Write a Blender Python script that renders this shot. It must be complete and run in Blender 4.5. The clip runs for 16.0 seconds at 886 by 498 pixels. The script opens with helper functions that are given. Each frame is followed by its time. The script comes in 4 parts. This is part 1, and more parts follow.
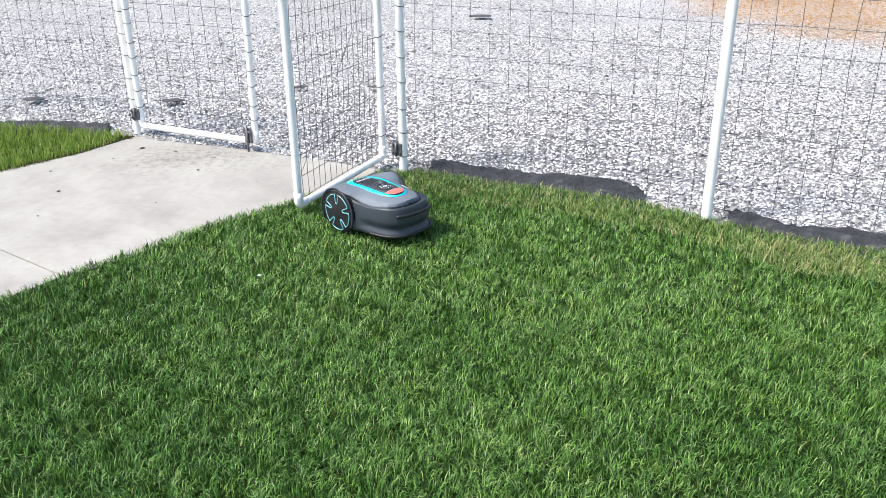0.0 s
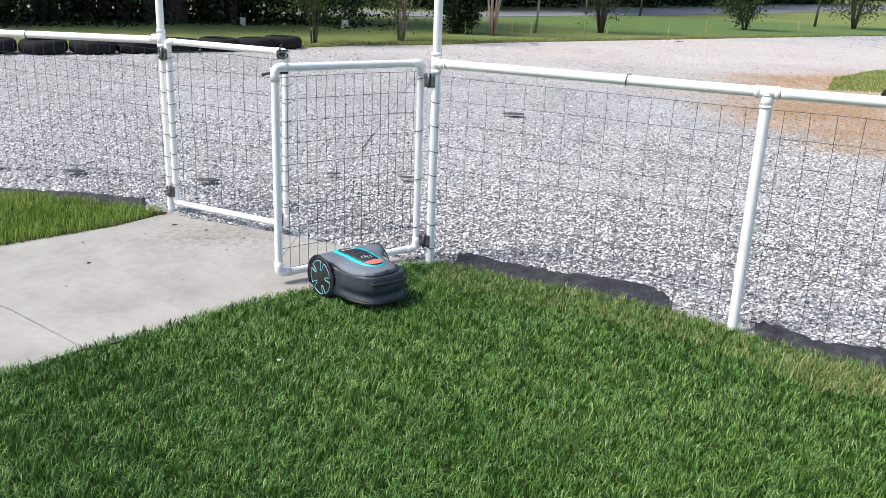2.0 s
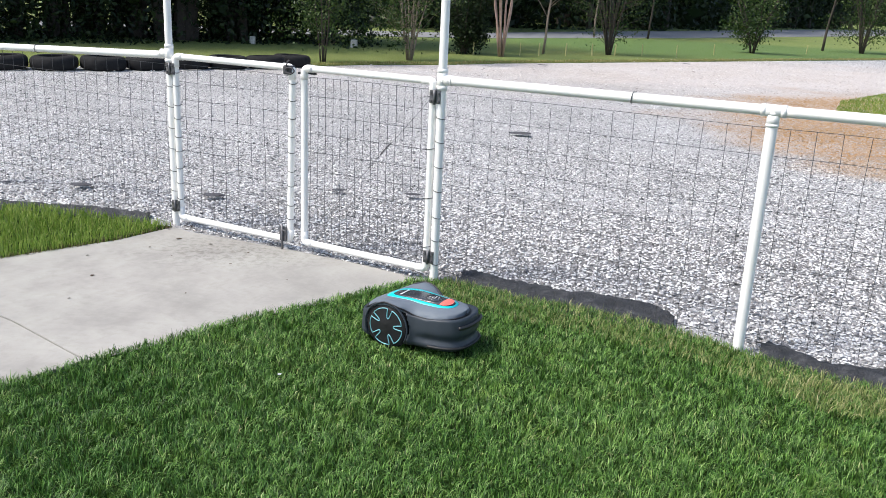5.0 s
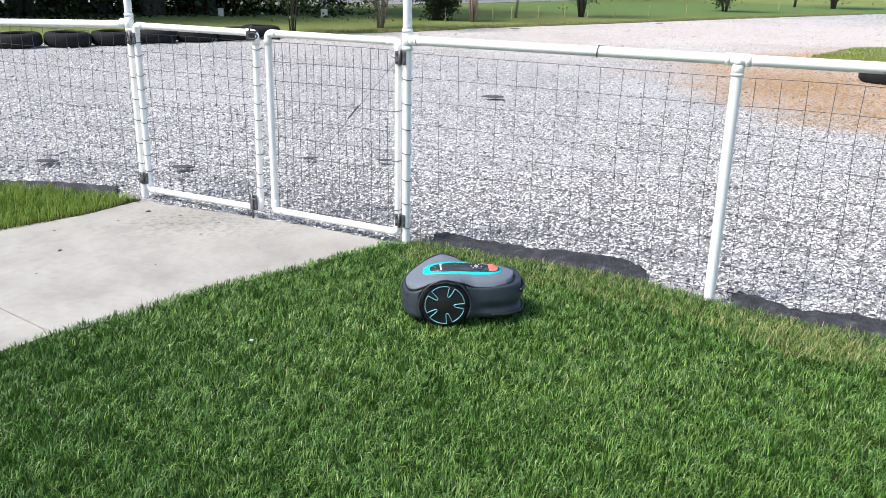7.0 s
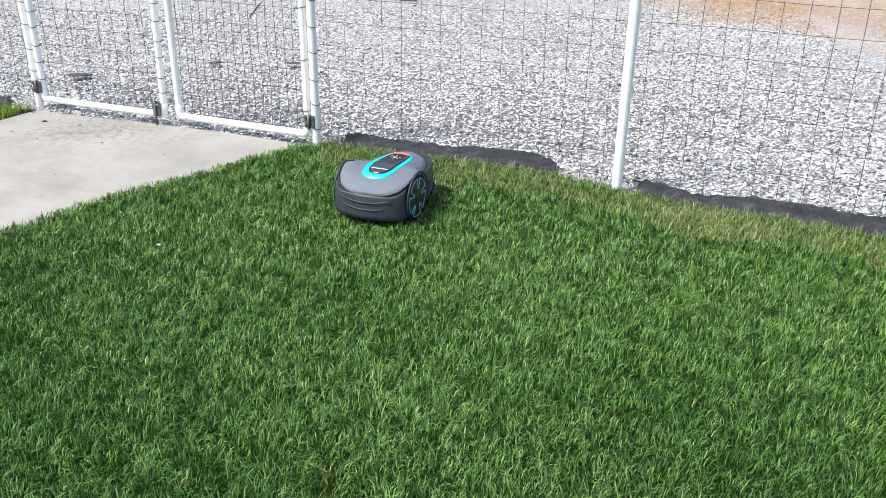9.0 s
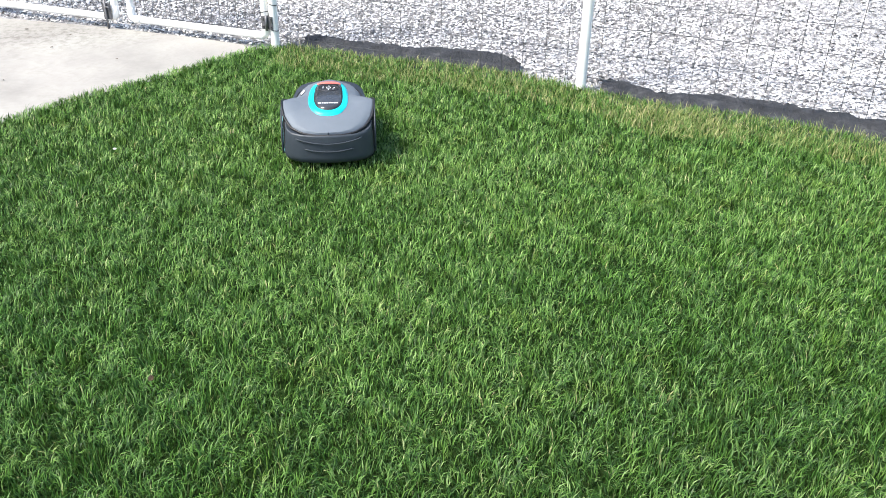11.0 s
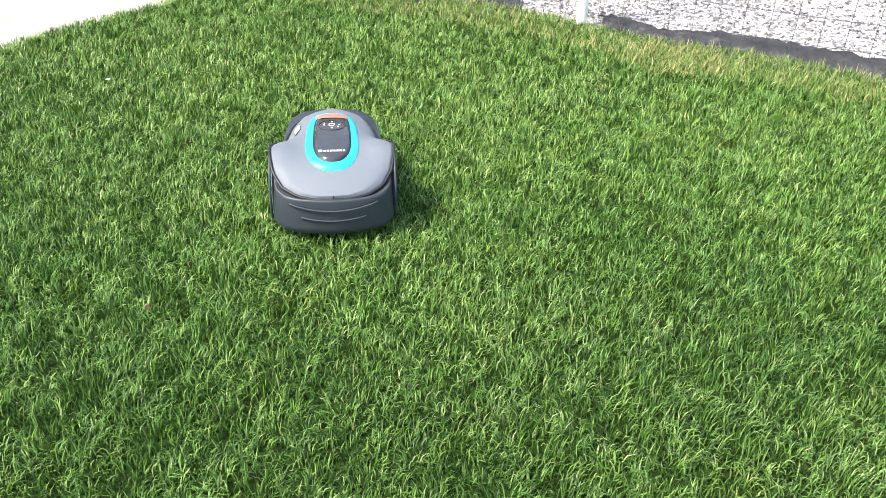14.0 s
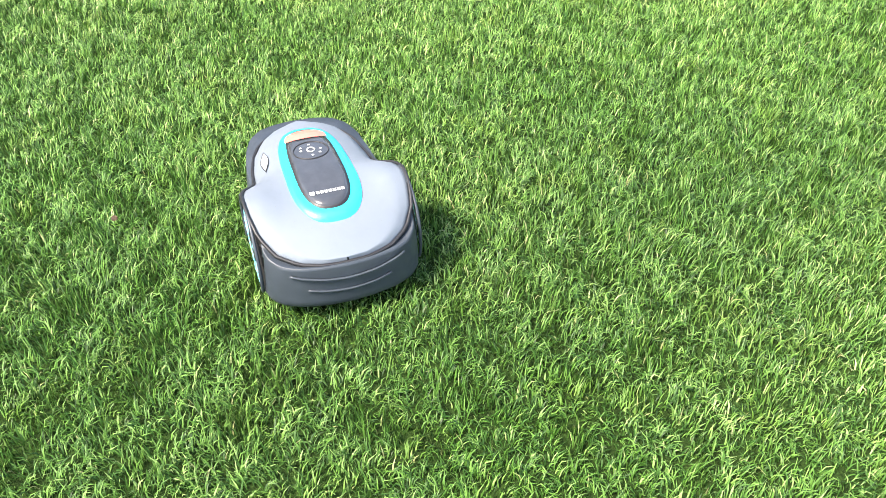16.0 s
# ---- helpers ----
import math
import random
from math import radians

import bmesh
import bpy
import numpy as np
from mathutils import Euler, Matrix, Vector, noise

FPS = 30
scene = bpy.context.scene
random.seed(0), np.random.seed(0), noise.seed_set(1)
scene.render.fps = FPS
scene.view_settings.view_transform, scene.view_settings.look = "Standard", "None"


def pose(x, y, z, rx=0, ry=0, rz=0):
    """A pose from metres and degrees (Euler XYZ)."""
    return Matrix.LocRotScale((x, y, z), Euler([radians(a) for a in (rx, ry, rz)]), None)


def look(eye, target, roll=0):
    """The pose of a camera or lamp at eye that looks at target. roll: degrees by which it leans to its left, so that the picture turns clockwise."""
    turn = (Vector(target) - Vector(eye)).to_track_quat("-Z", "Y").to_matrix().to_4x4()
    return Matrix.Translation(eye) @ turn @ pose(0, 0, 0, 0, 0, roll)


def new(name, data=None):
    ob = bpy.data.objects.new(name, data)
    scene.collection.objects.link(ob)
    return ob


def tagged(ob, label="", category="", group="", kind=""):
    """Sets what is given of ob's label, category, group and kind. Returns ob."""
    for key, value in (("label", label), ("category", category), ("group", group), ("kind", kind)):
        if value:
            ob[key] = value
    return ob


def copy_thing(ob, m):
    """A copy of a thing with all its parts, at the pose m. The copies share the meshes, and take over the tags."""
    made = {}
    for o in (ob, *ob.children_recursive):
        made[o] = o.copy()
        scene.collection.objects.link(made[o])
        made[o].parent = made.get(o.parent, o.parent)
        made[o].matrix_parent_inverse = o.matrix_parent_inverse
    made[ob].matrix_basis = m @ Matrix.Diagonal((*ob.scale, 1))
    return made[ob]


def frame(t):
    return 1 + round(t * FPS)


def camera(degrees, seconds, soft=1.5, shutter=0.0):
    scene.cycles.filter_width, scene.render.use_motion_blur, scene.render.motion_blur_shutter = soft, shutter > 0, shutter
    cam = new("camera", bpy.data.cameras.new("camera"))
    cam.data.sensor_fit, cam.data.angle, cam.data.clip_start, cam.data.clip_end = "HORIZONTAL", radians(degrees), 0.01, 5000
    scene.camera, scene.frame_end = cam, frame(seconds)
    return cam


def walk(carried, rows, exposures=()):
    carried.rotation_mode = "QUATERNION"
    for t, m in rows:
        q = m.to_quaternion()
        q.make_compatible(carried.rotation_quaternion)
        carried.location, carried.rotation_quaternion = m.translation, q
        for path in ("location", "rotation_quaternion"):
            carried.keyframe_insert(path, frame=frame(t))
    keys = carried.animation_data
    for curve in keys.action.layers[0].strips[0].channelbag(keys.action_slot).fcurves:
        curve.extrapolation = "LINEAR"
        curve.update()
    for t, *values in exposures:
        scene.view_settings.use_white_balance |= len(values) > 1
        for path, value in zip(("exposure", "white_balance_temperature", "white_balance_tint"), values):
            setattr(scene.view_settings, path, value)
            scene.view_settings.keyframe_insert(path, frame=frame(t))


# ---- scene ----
cam = camera(55.1, 16.0, soft=0.7)
EXPOSURES = [(0, 0.94, 6500, 10), (1.0, 0.76, 6500, 10), (2.0, 0.58, 6500, 10), (3.5, 0.55, 6500, 10), (6.5, 0.7, 6500, 10), (7.5, 0.78, 6500, 10), (9, 0.8, 6550, 9), (10, 0.94, 6550, 9), (12.5, 1.42, 6700, 10), (14.5, 1.58, 7150, 12), (15.5, 1.78, 7150, 12), (16, 2.12, 7150, 12)]
PATH = [
    (0, (0.097, -4.28, 1.417), (0.143, -2.447, 0.617), -0.5),
    (0.5, (0.102, -4.267, 1.429), (0.114, -2.397, 0.72), 0.5),
    (1, (0.098, -4.269, 1.435), (0.093, -2.371, 0.803), 1.5),
    (1.5, (0.094, -4.269, 1.435), (0.086, -2.365, 0.823), 2.1),
    (2, (0.093, -4.268, 1.436), (0.082, -2.362, 0.831), 2.3),
    (2.5, (0.09, -4.264, 1.435), (0.077, -2.355, 0.839), 2.5),
    (3, (0.084, -4.266, 1.433), (0.074, -2.357, 0.84), 2.7),
    (3.5, (0.086, -4.262, 1.431), (0.067, -2.35, 0.843), 2.7),
    (4, (0.088, -4.258, 1.429), (0.059, -2.344, 0.849), 2.8),
    (6.3, (0.128, -4.259, 1.394), (0.111, -2.335, 0.848), 2.4),
    (6.5, (0.126, -4.259, 1.392), (0.122, -2.342, 0.823), 2.1),
    (7, (0.153, -4.257, 1.375), (0.172, -2.358, 0.748), 1.2),
    (7.5, (0.178, -4.269, 1.361), (0.223, -2.384, 0.694), 0.5),
    (8, (0.182, -4.271, 1.353), (0.292, -2.414, 0.618), 0.7),
    (8.5, (0.185, -4.277, 1.346), (0.342, -2.441, 0.568), 0.8),
    (9, (0.204, -4.285, 1.319), (0.4, -2.471, 0.501), 1.0),
    (9.5, (0.219, -4.29, 1.31), (0.426, -2.502, 0.437), 0.9),
    (10, (0.224, -4.294, 1.291), (0.444, -2.532, 0.37), 1.0),
    (10.2, (0.226, -4.297, 1.285), (0.464, -2.545, 0.345), 0.9),
    (12.3, (0.218, -4.31, 1.27), (0.483, -2.633, 0.216), 1.4),
    (12.5, (0.222, -4.312, 1.268), (0.485, -2.636, 0.21), 1.5),
    (13, (0.226, -4.311, 1.266), (0.489, -2.642, 0.196), 1.7),
    (13.5, (0.225, -4.307, 1.261), (0.489, -2.657, 0.162), 1.7),
    (14, (0.221, -4.309, 1.254), (0.483, -2.669, 0.139), 2.0),
    (14.5, (0.211, -4.317, 1.251), (0.468, -2.69, 0.118), 2.5),
    (15, (0.192, -4.336, 1.235), (0.437, -2.742, 0.053), 2.9),
    (15.5, (0.158, -4.336, 1.225), (0.432, -2.798, -0.023), 2.3),
    (16, (0.049, -4.323, 1.213), (0.508, -2.873, -0.085), 0.2),
]
walk(cam, [(t, look(eye, target, roll)) for t, eye, target, roll in PATH], EXPOSURES)

# ---- light ----
SUN_DIR = Vector((-0.64, -0.20, 0.92)).normalized()
world = bpy.data.worlds.new("sky")
scene.world = world
world.use_nodes = True
wn = world.node_tree
sky = wn.nodes.new("ShaderNodeTexSky")
sky.sky_type = "NISHITA"
sky.sun_disc = False
sky.sun_elevation = math.asin(SUN_DIR.z)
sky.sun_rotation = math.atan2(SUN_DIR.x, SUN_DIR.y)
sky.dust_density = 2.0
wn.links.new(sky.outputs[0], wn.nodes["Background"].inputs[0])
wn.nodes["Background"].inputs[1].default_value = 0.15
sun = new("sun", bpy.data.lights.new("sun", "SUN"))
sun.data.energy = 3.1
sun.data.angle = radians(14)
sun.data.color = (1.0, 0.95, 0.87)
sun.matrix_world = look(SUN_DIR * 30, (0, 0, 0))


# ---- materials ----
class Mat:
    """A node material: Principled plus small helpers to chain textures."""

    def __init__(self, name, rough=0.6, metal=0.0, spec=0.5):
        self.m = bpy.data.materials.new(name)
        self.m.use_nodes = True
        self.t = self.m.node_tree
        self.p = self.t.nodes["Principled BSDF"]
        self.p.inputs["Roughness"].default_value = rough
        self.p.inputs["Metallic"].default_value = metal
        self.p.inputs["Specular IOR Level"].default_value = spec
        self.co = self.t.nodes.new("ShaderNodeTexCoord").outputs["Object"]

    def link(self, a, b):
        self.t.links.new(a, b)

    def noise(self, scale, detail=4.0, rough=0.6, co=None, dist=0.0):
        n = self.t.nodes.new("ShaderNodeTexNoise")
        n.inputs["Scale"].default_value = scale
        n.inputs["Detail"].default_value = detail
        n.inputs["Roughness"].default_value = rough
        n.inputs["Distortion"].default_value = dist
        self.link(co or self.co, n.inputs["Vector"])
        return n.outputs[0]

    def voronoi(self, scale, feature="F1", out=0, co=None):
        n = self.t.nodes.new("ShaderNodeTexVoronoi")
        n.feature = feature
        n.inputs["Scale"].default_value = scale
        self.link(co or self.co, n.inputs["Vector"])
        return n.outputs[out]

    def ramp(self, fac, stops):
        n = self.t.nodes.new("ShaderNodeValToRGB")
        while len(n.color_ramp.elements) < len(stops):
            n.color_ramp.elements.new(0.5)
        for e, (at, c) in zip(n.color_ramp.elements, stops):
            e.position = at
            e.color = (*c, 1) if len(c) == 3 else c
        self.link(fac, n.inputs[0])
        return n.outputs[0]

    def grey(self, fac, a, b, lo=0.0, hi=1.0):
        return self.ramp(fac, [(a, (lo,) * 3), (b, (hi,) * 3)])

    def mix(self, fac, a, b, mode="MIX"):
        n = self.t.nodes.new("ShaderNodeMix")
        n.data_type, n.blend_type = "RGBA", mode
        for v, s in ((fac, 0), (a, 6), (b, 7)):
            if isinstance(v, bpy.types.NodeSocket):
                self.link(v, n.inputs[s])
            else:
                n.inputs[s].default_value = v if s == 0 else (*v, 1)
        return n.outputs[2]

    def math(self, op, a, b=0.0):
        n = self.t.nodes.new("ShaderNodeMath")
        n.operation = op
        for i, v in enumerate((a, b)):
            if isinstance(v, bpy.types.NodeSocket):
                self.link(v, n.inputs[i])
            else:
                n.inputs[i].default_value = v
        return n.outputs[0]

    def island(self):
        return self.t.nodes.new("ShaderNodeNewGeometry").outputs["Random Per Island"]

    def one(self):
        return self.t.nodes.new("ShaderNodeObjectInfo").outputs["Random"]

    def disc(self, x, y, rx, ry, soft=0.5, wob=0.6, scale=1.2):
        """A soft blot round a place on the ground, with a ragged rim."""
        sep = self.t.nodes.new("ShaderNodeSeparateXYZ")
        self.link(self.co, sep.inputs[0])
        dx = self.math("DIVIDE", self.math("SUBTRACT", sep.outputs[0], x), rx)
        dy = self.math("DIVIDE", self.math("SUBTRACT", sep.outputs[1], y), ry)
        d = self.math("SQRT", self.math("ADD", self.math("MULTIPLY", dx, dx), self.math("MULTIPLY", dy, dy)))
        d = self.math("ADD", d, self.math("MULTIPLY", self.math("SUBTRACT", self.noise(scale, 5), 0.5), wob * 2))
        return self.grey(d, 1.0 - soft, 1.0, 1.0, 0.0)

    def base(self, c):
        if isinstance(c, bpy.types.NodeSocket):
            self.link(c, self.p.inputs["Base Color"])
        else:
            self.p.inputs["Base Color"].default_value = (*c, 1)
        return self

    def rough(self, s):
        self.link(s, self.p.inputs["Roughness"])
        return self

    def bump(self, h, strength=0.3, dist=0.01):
        n = self.t.nodes.new("ShaderNodeBump")
        n.inputs["Strength"].default_value = strength
        n.inputs["Distance"].default_value = dist
        self.link(h, n.inputs["Height"])
        self.link(n.outputs[0], self.p.inputs["Normal"])
        return self


def leafy(name, stops, patch=None, trans=0.35, rough=0.45, blots=(), tuft=0.0):
    """Leaf or blade: colour by island, some light through it."""
    k = Mat(name, rough, spec=0.3)
    c = k.ramp(k.island(), stops)
    if patch:
        c = k.mix(k.grey(k.noise(patch[0], 3), 0.38, 0.68), c, patch[1], "MULTIPLY")
    if tuft:
        c = k.mix(k.grey(k.noise(tuft, 4, 0.6), 0.38, 0.62, 0.0, 0.6), c, (0.48, 0.55, 0.50), "MULTIPLY")
        c = k.mix(k.grey(k.noise(tuft * 0.25, 3), 0.52, 0.68, 0.0, 0.45), c, (1.25, 1.0, 0.75), "MULTIPLY")
    for tone, x, y, rx, ry, amount in blots:
        c = k.mix(k.math("MULTIPLY", k.disc(x, y, rx, ry, 0.9, 0.35, 1.6), amount), c, tone, "MULTIPLY")
    k.base(c)
    tr = k.t.nodes.new("ShaderNodeBsdfTranslucent")
    k.link(c, tr.inputs[0])
    mx = k.t.nodes.new("ShaderNodeMixShader")
    mx.inputs[0].default_value = trans
    k.link(k.p.outputs[0], mx.inputs[1])
    k.link(tr.outputs[0], mx.inputs[2])
    k.link(mx.outputs[0], k.t.nodes["Material Output"].inputs[0])
    return k.m


def gravel_colour(k):
    clay = k.math("MULTIPLY", k.disc(8.3, 7.2, 5.6, 6.6, 0.28, 0.4, 0.6), k.grey(k.noise(7, 5), 0.3, 0.6, 0.75, 1.0))
    pink = k.disc(6.5, 18.0, 17, 10.0, 0.6, 0.5, 0.35)
    return clay, pink


def make_gravel_sheet():
    k = Mat("gravel", 0.9)
    cell = k.voronoi(72, "F1", 1)
    tone = k.ramp(k.math("MULTIPLY", cell, 1.0), [(0, (0.05, 0.05, 0.05)), (0.32, (0.34, 0.34, 0.34)), (0.6, (0.70, 0.69, 0.69)), (1, (0.88, 0.87, 0.86))])
    gap = k.grey(k.voronoi(72, "DISTANCE_TO_EDGE"), 0.0, 0.18, 0.16, 1.0)
    c = k.mix(1.0, tone, gap, "MULTIPLY")
    # near the fence the shade in the stone gaps is painted into the sheet
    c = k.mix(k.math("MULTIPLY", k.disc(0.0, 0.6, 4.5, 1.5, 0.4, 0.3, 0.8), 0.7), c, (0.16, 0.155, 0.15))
    clay, pink = gravel_colour(k)
    c = k.mix(k.math("MULTIPLY", pink, k.grey(k.noise(22, 4), 0.3, 0.6, 0.25, 0.7)), c, (0.70, 0.60, 0.54))
    c = k.mix(k.math("MULTIPLY", clay, k.grey(k.noise(14, 4), 0.3, 0.6)), c, (0.42, 0.23, 0.08))
    big = k.noise(0.5, 4)
    c = k.mix(k.grey(big, 0.35, 0.7, 0.0, 0.35), c, (0.72, 0.71, 0.72))
    k.base(c).bump(k.voronoi(72, "DISTANCE_TO_EDGE"), 0.9, 0.02)
    return k.m


def make_stone():
    k = Mat("limestone", 0.85)
    c = k.ramp(k.island(), [(0, (0.045, 0.045, 0.05)), (0.26, (0.19, 0.19, 0.20)), (0.55, (0.54, 0.54, 0.55)), (1, (0.86, 0.86, 0.85))])
    c = k.mix(k.grey(k.noise(60, 4), 0.4, 0.75, 0, 0.45), c, (0.40, 0.38, 0.36))
    clay, pink = gravel_colour(k)
    c = k.mix(k.math("MULTIPLY", pink, 0.45), c, (0.66, 0.57, 0.50))
    c = k.mix(k.math("MULTIPLY", clay, 1.0), c, (0.36, 0.205, 0.075))
    k.base(c).bump(k.noise(120, 4), 0.3, 0.003)
    return k.m


def make_concrete():
    k = Mat("concrete", 0.8)
    c = k.ramp(k.noise(2.2, 6, 0.65), [(0.3, (0.235, 0.225, 0.205)), (0.5, (0.325, 0.31, 0.285)), (0.72, (0.41, 0.392, 0.36))])
    c = k.mix(k.grey(k.noise(9, 6, 0.7), 0.5, 0.72, 0, 0.5), c, (0.22, 0.21, 0.185))
    c = k.mix(k.math("MULTIPLY", k.disc(-1.35, 0.50, 0.42, 0.26, 0.95, 0.6, 6), 0.6), c, (0.30, 0.28, 0.25))
    smudge = k.math("MULTIPLY", k.disc(-1.15, 0.34, 0.75, 0.42, 0.9, 0.5, 4), k.grey(k.noise(24, 5, 0.7), 0.47, 0.60))
    c = k.mix(k.math("MULTIPLY", smudge, 0.8), c, (0.15, 0.135, 0.115))
    c = k.mix(k.grey(k.noise(1.1, 3), 0.45, 0.7, 0, 0.3), c, (0.30, 0.31, 0.27))
    c = k.mix(k.grey(k.noise(160, 3), 0.62, 0.72, 0, 0.4), c, (0.25, 0.24, 0.22))
    k.base(c).bump(k.noise(150, 5), 0.25, 0.003)
    return k.m


def make_fabric():
    k = Mat("weed_fabric", 0.75)
    c = k.ramp(k.noise(12, 6), [(0.3, (0.018, 0.019, 0.022)), (0.55, (0.048, 0.050, 0.056)), (0.75, (0.13, 0.13, 0.135))])
    k.base(c).bump(k.noise(38, 6, 0.7, None, 1.2), 1.0, 0.03)
    return k.m


def make_soil(name="soil"):
    k = Mat(name, 1.0, spec=0.08)
    c = k.ramp(k.noise(18, 6), [(0.3, (0.010, 0.020, 0.005)), (0.6, (0.022, 0.046, 0.010)), (0.8, (0.05, 0.075, 0.02))])
    k.base(c).bump(k.noise(70, 4), 0.8, 0.02)
    return k.m


def make_turf(name, a, b, scale=3.0, rank=None):
    k = Mat(name, 0.9)
    c = k.mix(k.grey(k.noise(scale * 0.12, 4), 0.35, 0.65), a, b)
    c = k.mix(k.grey(k.noise(scale * 14, 5), 0.35, 0.7, 0.0, 0.6), c, tuple(0.45 * v for v in a))
    if rank:
        c = k.mix(k.math("MULTIPLY", k.disc(*rank, 0.35, 0.25, 0.3), 0.85), c, (0.085, 0.155, 0.035))
    k.base(c).bump(k.noise(scale * 12, 5), 0.9, 0.06)
    return k.m


def make_pvc():
    k = Mat("white_pvc", 0.35)
    c = k.mix(k.grey(k.noise(7, 6, 0.7), 0.52, 0.8, 0, 0.4), (0.88, 0.87, 0.84), (0.74, 0.72, 0.66))
    c = k.mix(k.grey(k.noise(60, 4), 0.66, 0.75, 0, 0.5), c, (0.42, 0.40, 0.36))
    k.base(c).rough(k.grey(k.noise(25, 4), 0.3, 0.8, 0.28, 0.55)).bump(k.noise(90, 3), 0.06, 0.002)
    return k.m


def plain(name, colour, rough=0.5, metal=0.0, vary=0.25, scale=20, bump=0.08, spec=0.5):
    k = Mat(name, rough, metal, spec)
    c = k.mix(k.grey(k.noise(scale, 5, 0.65), 0.3, 0.75), colour, tuple(v * (1 - vary) for v in colour))
    k.base(c).rough(k.grey(k.noise(scale * 2.3, 4), 0.3, 0.75, max(0.02, rough - 0.1), min(1, rough + 0.12)))
    k.bump(k.noise(scale * 6, 3), bump, 0.002)
    return k.m


def make_cover():
    """Matt metallic-grey moulded plastic with fine grain and dust."""
    k = Mat("grey_cover", 0.5, 0.15)
    c = k.mix(k.grey(k.noise(9, 6, 0.7), 0.45, 0.75, 0, 0.5), (0.132, 0.158, 0.190), (0.112, 0.134, 0.160))
    c = k.mix(k.grey(k.noise(220, 3), 0.66, 0.74, 0, 0.6), c, (0.12, 0.13, 0.10))
    k.base(c).rough(k.grey(k.noise(30, 4), 0.3, 0.75, 0.62, 0.76)).bump(k.noise(700, 2), 0.05, 0.001)
    return k.m


# the last blot darkens the foreground: shade between the blades, painted in
GRASS = leafy("grass_blade", [(0, (0.022, 0.066, 0.011)), (0.28, (0.066, 0.165, 0.028)), (0.58, (0.142, 0.285, 0.052)), (0.85, (0.250, 0.420, 0.104)), (0.98, (0.40, 0.53, 0.21)), (1, (0.58, 0.51, 0.28))], (1.1, (0.66, 0.78, 0.60)), 0.14, 0.48, [((0.60, 0.72, 0.62), -0.7, -2.5, 1.3, 1.3, 0.9), ((0.60, 0.70, 0.60), -1.2, -1.5, 0.9, 0.6, 0.7), ((0.64, 0.72, 0.68), 1.1, -2.9, 1.0, 0.8, 0.8), ((0.70, 0.74, 0.72), 0.3, -3.3, 2.2, 0.8, 0.9)], 26.0)
GRASS_DRY = leafy("dry_grass", [(0, (0.13, 0.21, 0.045)), (0.45, (0.29, 0.35, 0.12)), (0.85, (0.44, 0.43, 0.19)), (1, (0.60, 0.53, 0.31))])
# brighter grass, with the sunlight on the side lawn put into its colour
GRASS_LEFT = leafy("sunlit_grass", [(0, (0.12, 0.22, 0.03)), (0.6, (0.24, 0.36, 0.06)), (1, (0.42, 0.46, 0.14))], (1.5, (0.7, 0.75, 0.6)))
DEAD = leafy("dead_grass", [(0, (0.05, 0.045, 0.02)), (0.6, (0.14, 0.11, 0.055)), (1, (0.28, 0.23, 0.12))])
VERGE = leafy("verge_grass", [(0, (0.14, 0.16, 0.035)), (0.5, (0.30, 0.29, 0.10)), (1, (0.52, 0.44, 0.22))])
LEAF = leafy("tree_leaf", [(0, (0.02, 0.045, 0.012)), (0.6, (0.045, 0.085, 0.02)), (1, (0.09, 0.13, 0.035))], None, 0.3)
# darker copy of the leaf, the shade inside the woods put into its colour
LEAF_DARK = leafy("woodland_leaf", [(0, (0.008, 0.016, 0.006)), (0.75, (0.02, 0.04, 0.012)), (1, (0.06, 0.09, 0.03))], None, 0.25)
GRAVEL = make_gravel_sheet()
STONE = make_stone()
CONCRETE = make_concrete()
FABRIC = make_fabric()
SOIL = make_soil()
TURF = make_turf("turf", (0.05, 0.11, 0.018), (0.075, 0.14, 0.025), 8)
TURF_FAR = make_turf("far_turf", (0.17, 0.23, 0.05), (0.23, 0.27, 0.075), 2, (14.0, 32.0, 17.0, 10.5))
PVC = make_pvc()
WIRE = plain("galvanised_wire", (0.13, 0.13, 0.135), 0.55, 0.6, 0.5, 40)
STEEL = plain("weathered_steel", (0.19, 0.19, 0.20), 0.5, 0.6, 0.5, 60)
TIE = plain("wire_tie", (0.06, 0.06, 0.065), 0.6, 0.3)
RUBBER = plain("tyre_rubber", (0.020, 0.020, 0.021), 0.85, 0, 0.5, 8, 0.3, 0.2)
ASPHALT = plain("asphalt", (0.22, 0.225, 0.235), 0.9, 0, 0.25, 3, 0.3)
BARK = plain("pale_bark", (0.30, 0.24, 0.19), 0.9, 0, 0.5, 14, 0.5)
BARK_PINK = plain("smooth_bark", (0.42, 0.29, 0.25), 0.7, 0, 0.4, 9, 0.3)
BARK_DARK = plain("dark_bark", (0.07, 0.055, 0.045), 0.9, 0, 0.5, 14, 0.5)
STAKE = plain("yellow_stake", (0.62, 0.55, 0.25), 0.6)
MARKER = plain("marker_stone", (0.62, 0.60, 0.56), 0.85, 0, 0.4, 30, 0.4)
# plain backdrop wall, near-black with the shade of distant woods in its colour
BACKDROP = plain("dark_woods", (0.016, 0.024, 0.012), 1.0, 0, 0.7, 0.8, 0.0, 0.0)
DEBRIS = plain("dead_leaf", (0.12, 0.08, 0.05), 0.9, 0, 0.6, 40)
DARK_STONE = plain("dark_rag", (0.09, 0.09, 0.10), 0.9, 0, 0.6, 30)
SHELL = plain("dark_grey_plastic", (0.033, 0.043, 0.056), 0.50, 0, 0.25, 14, 0.06)
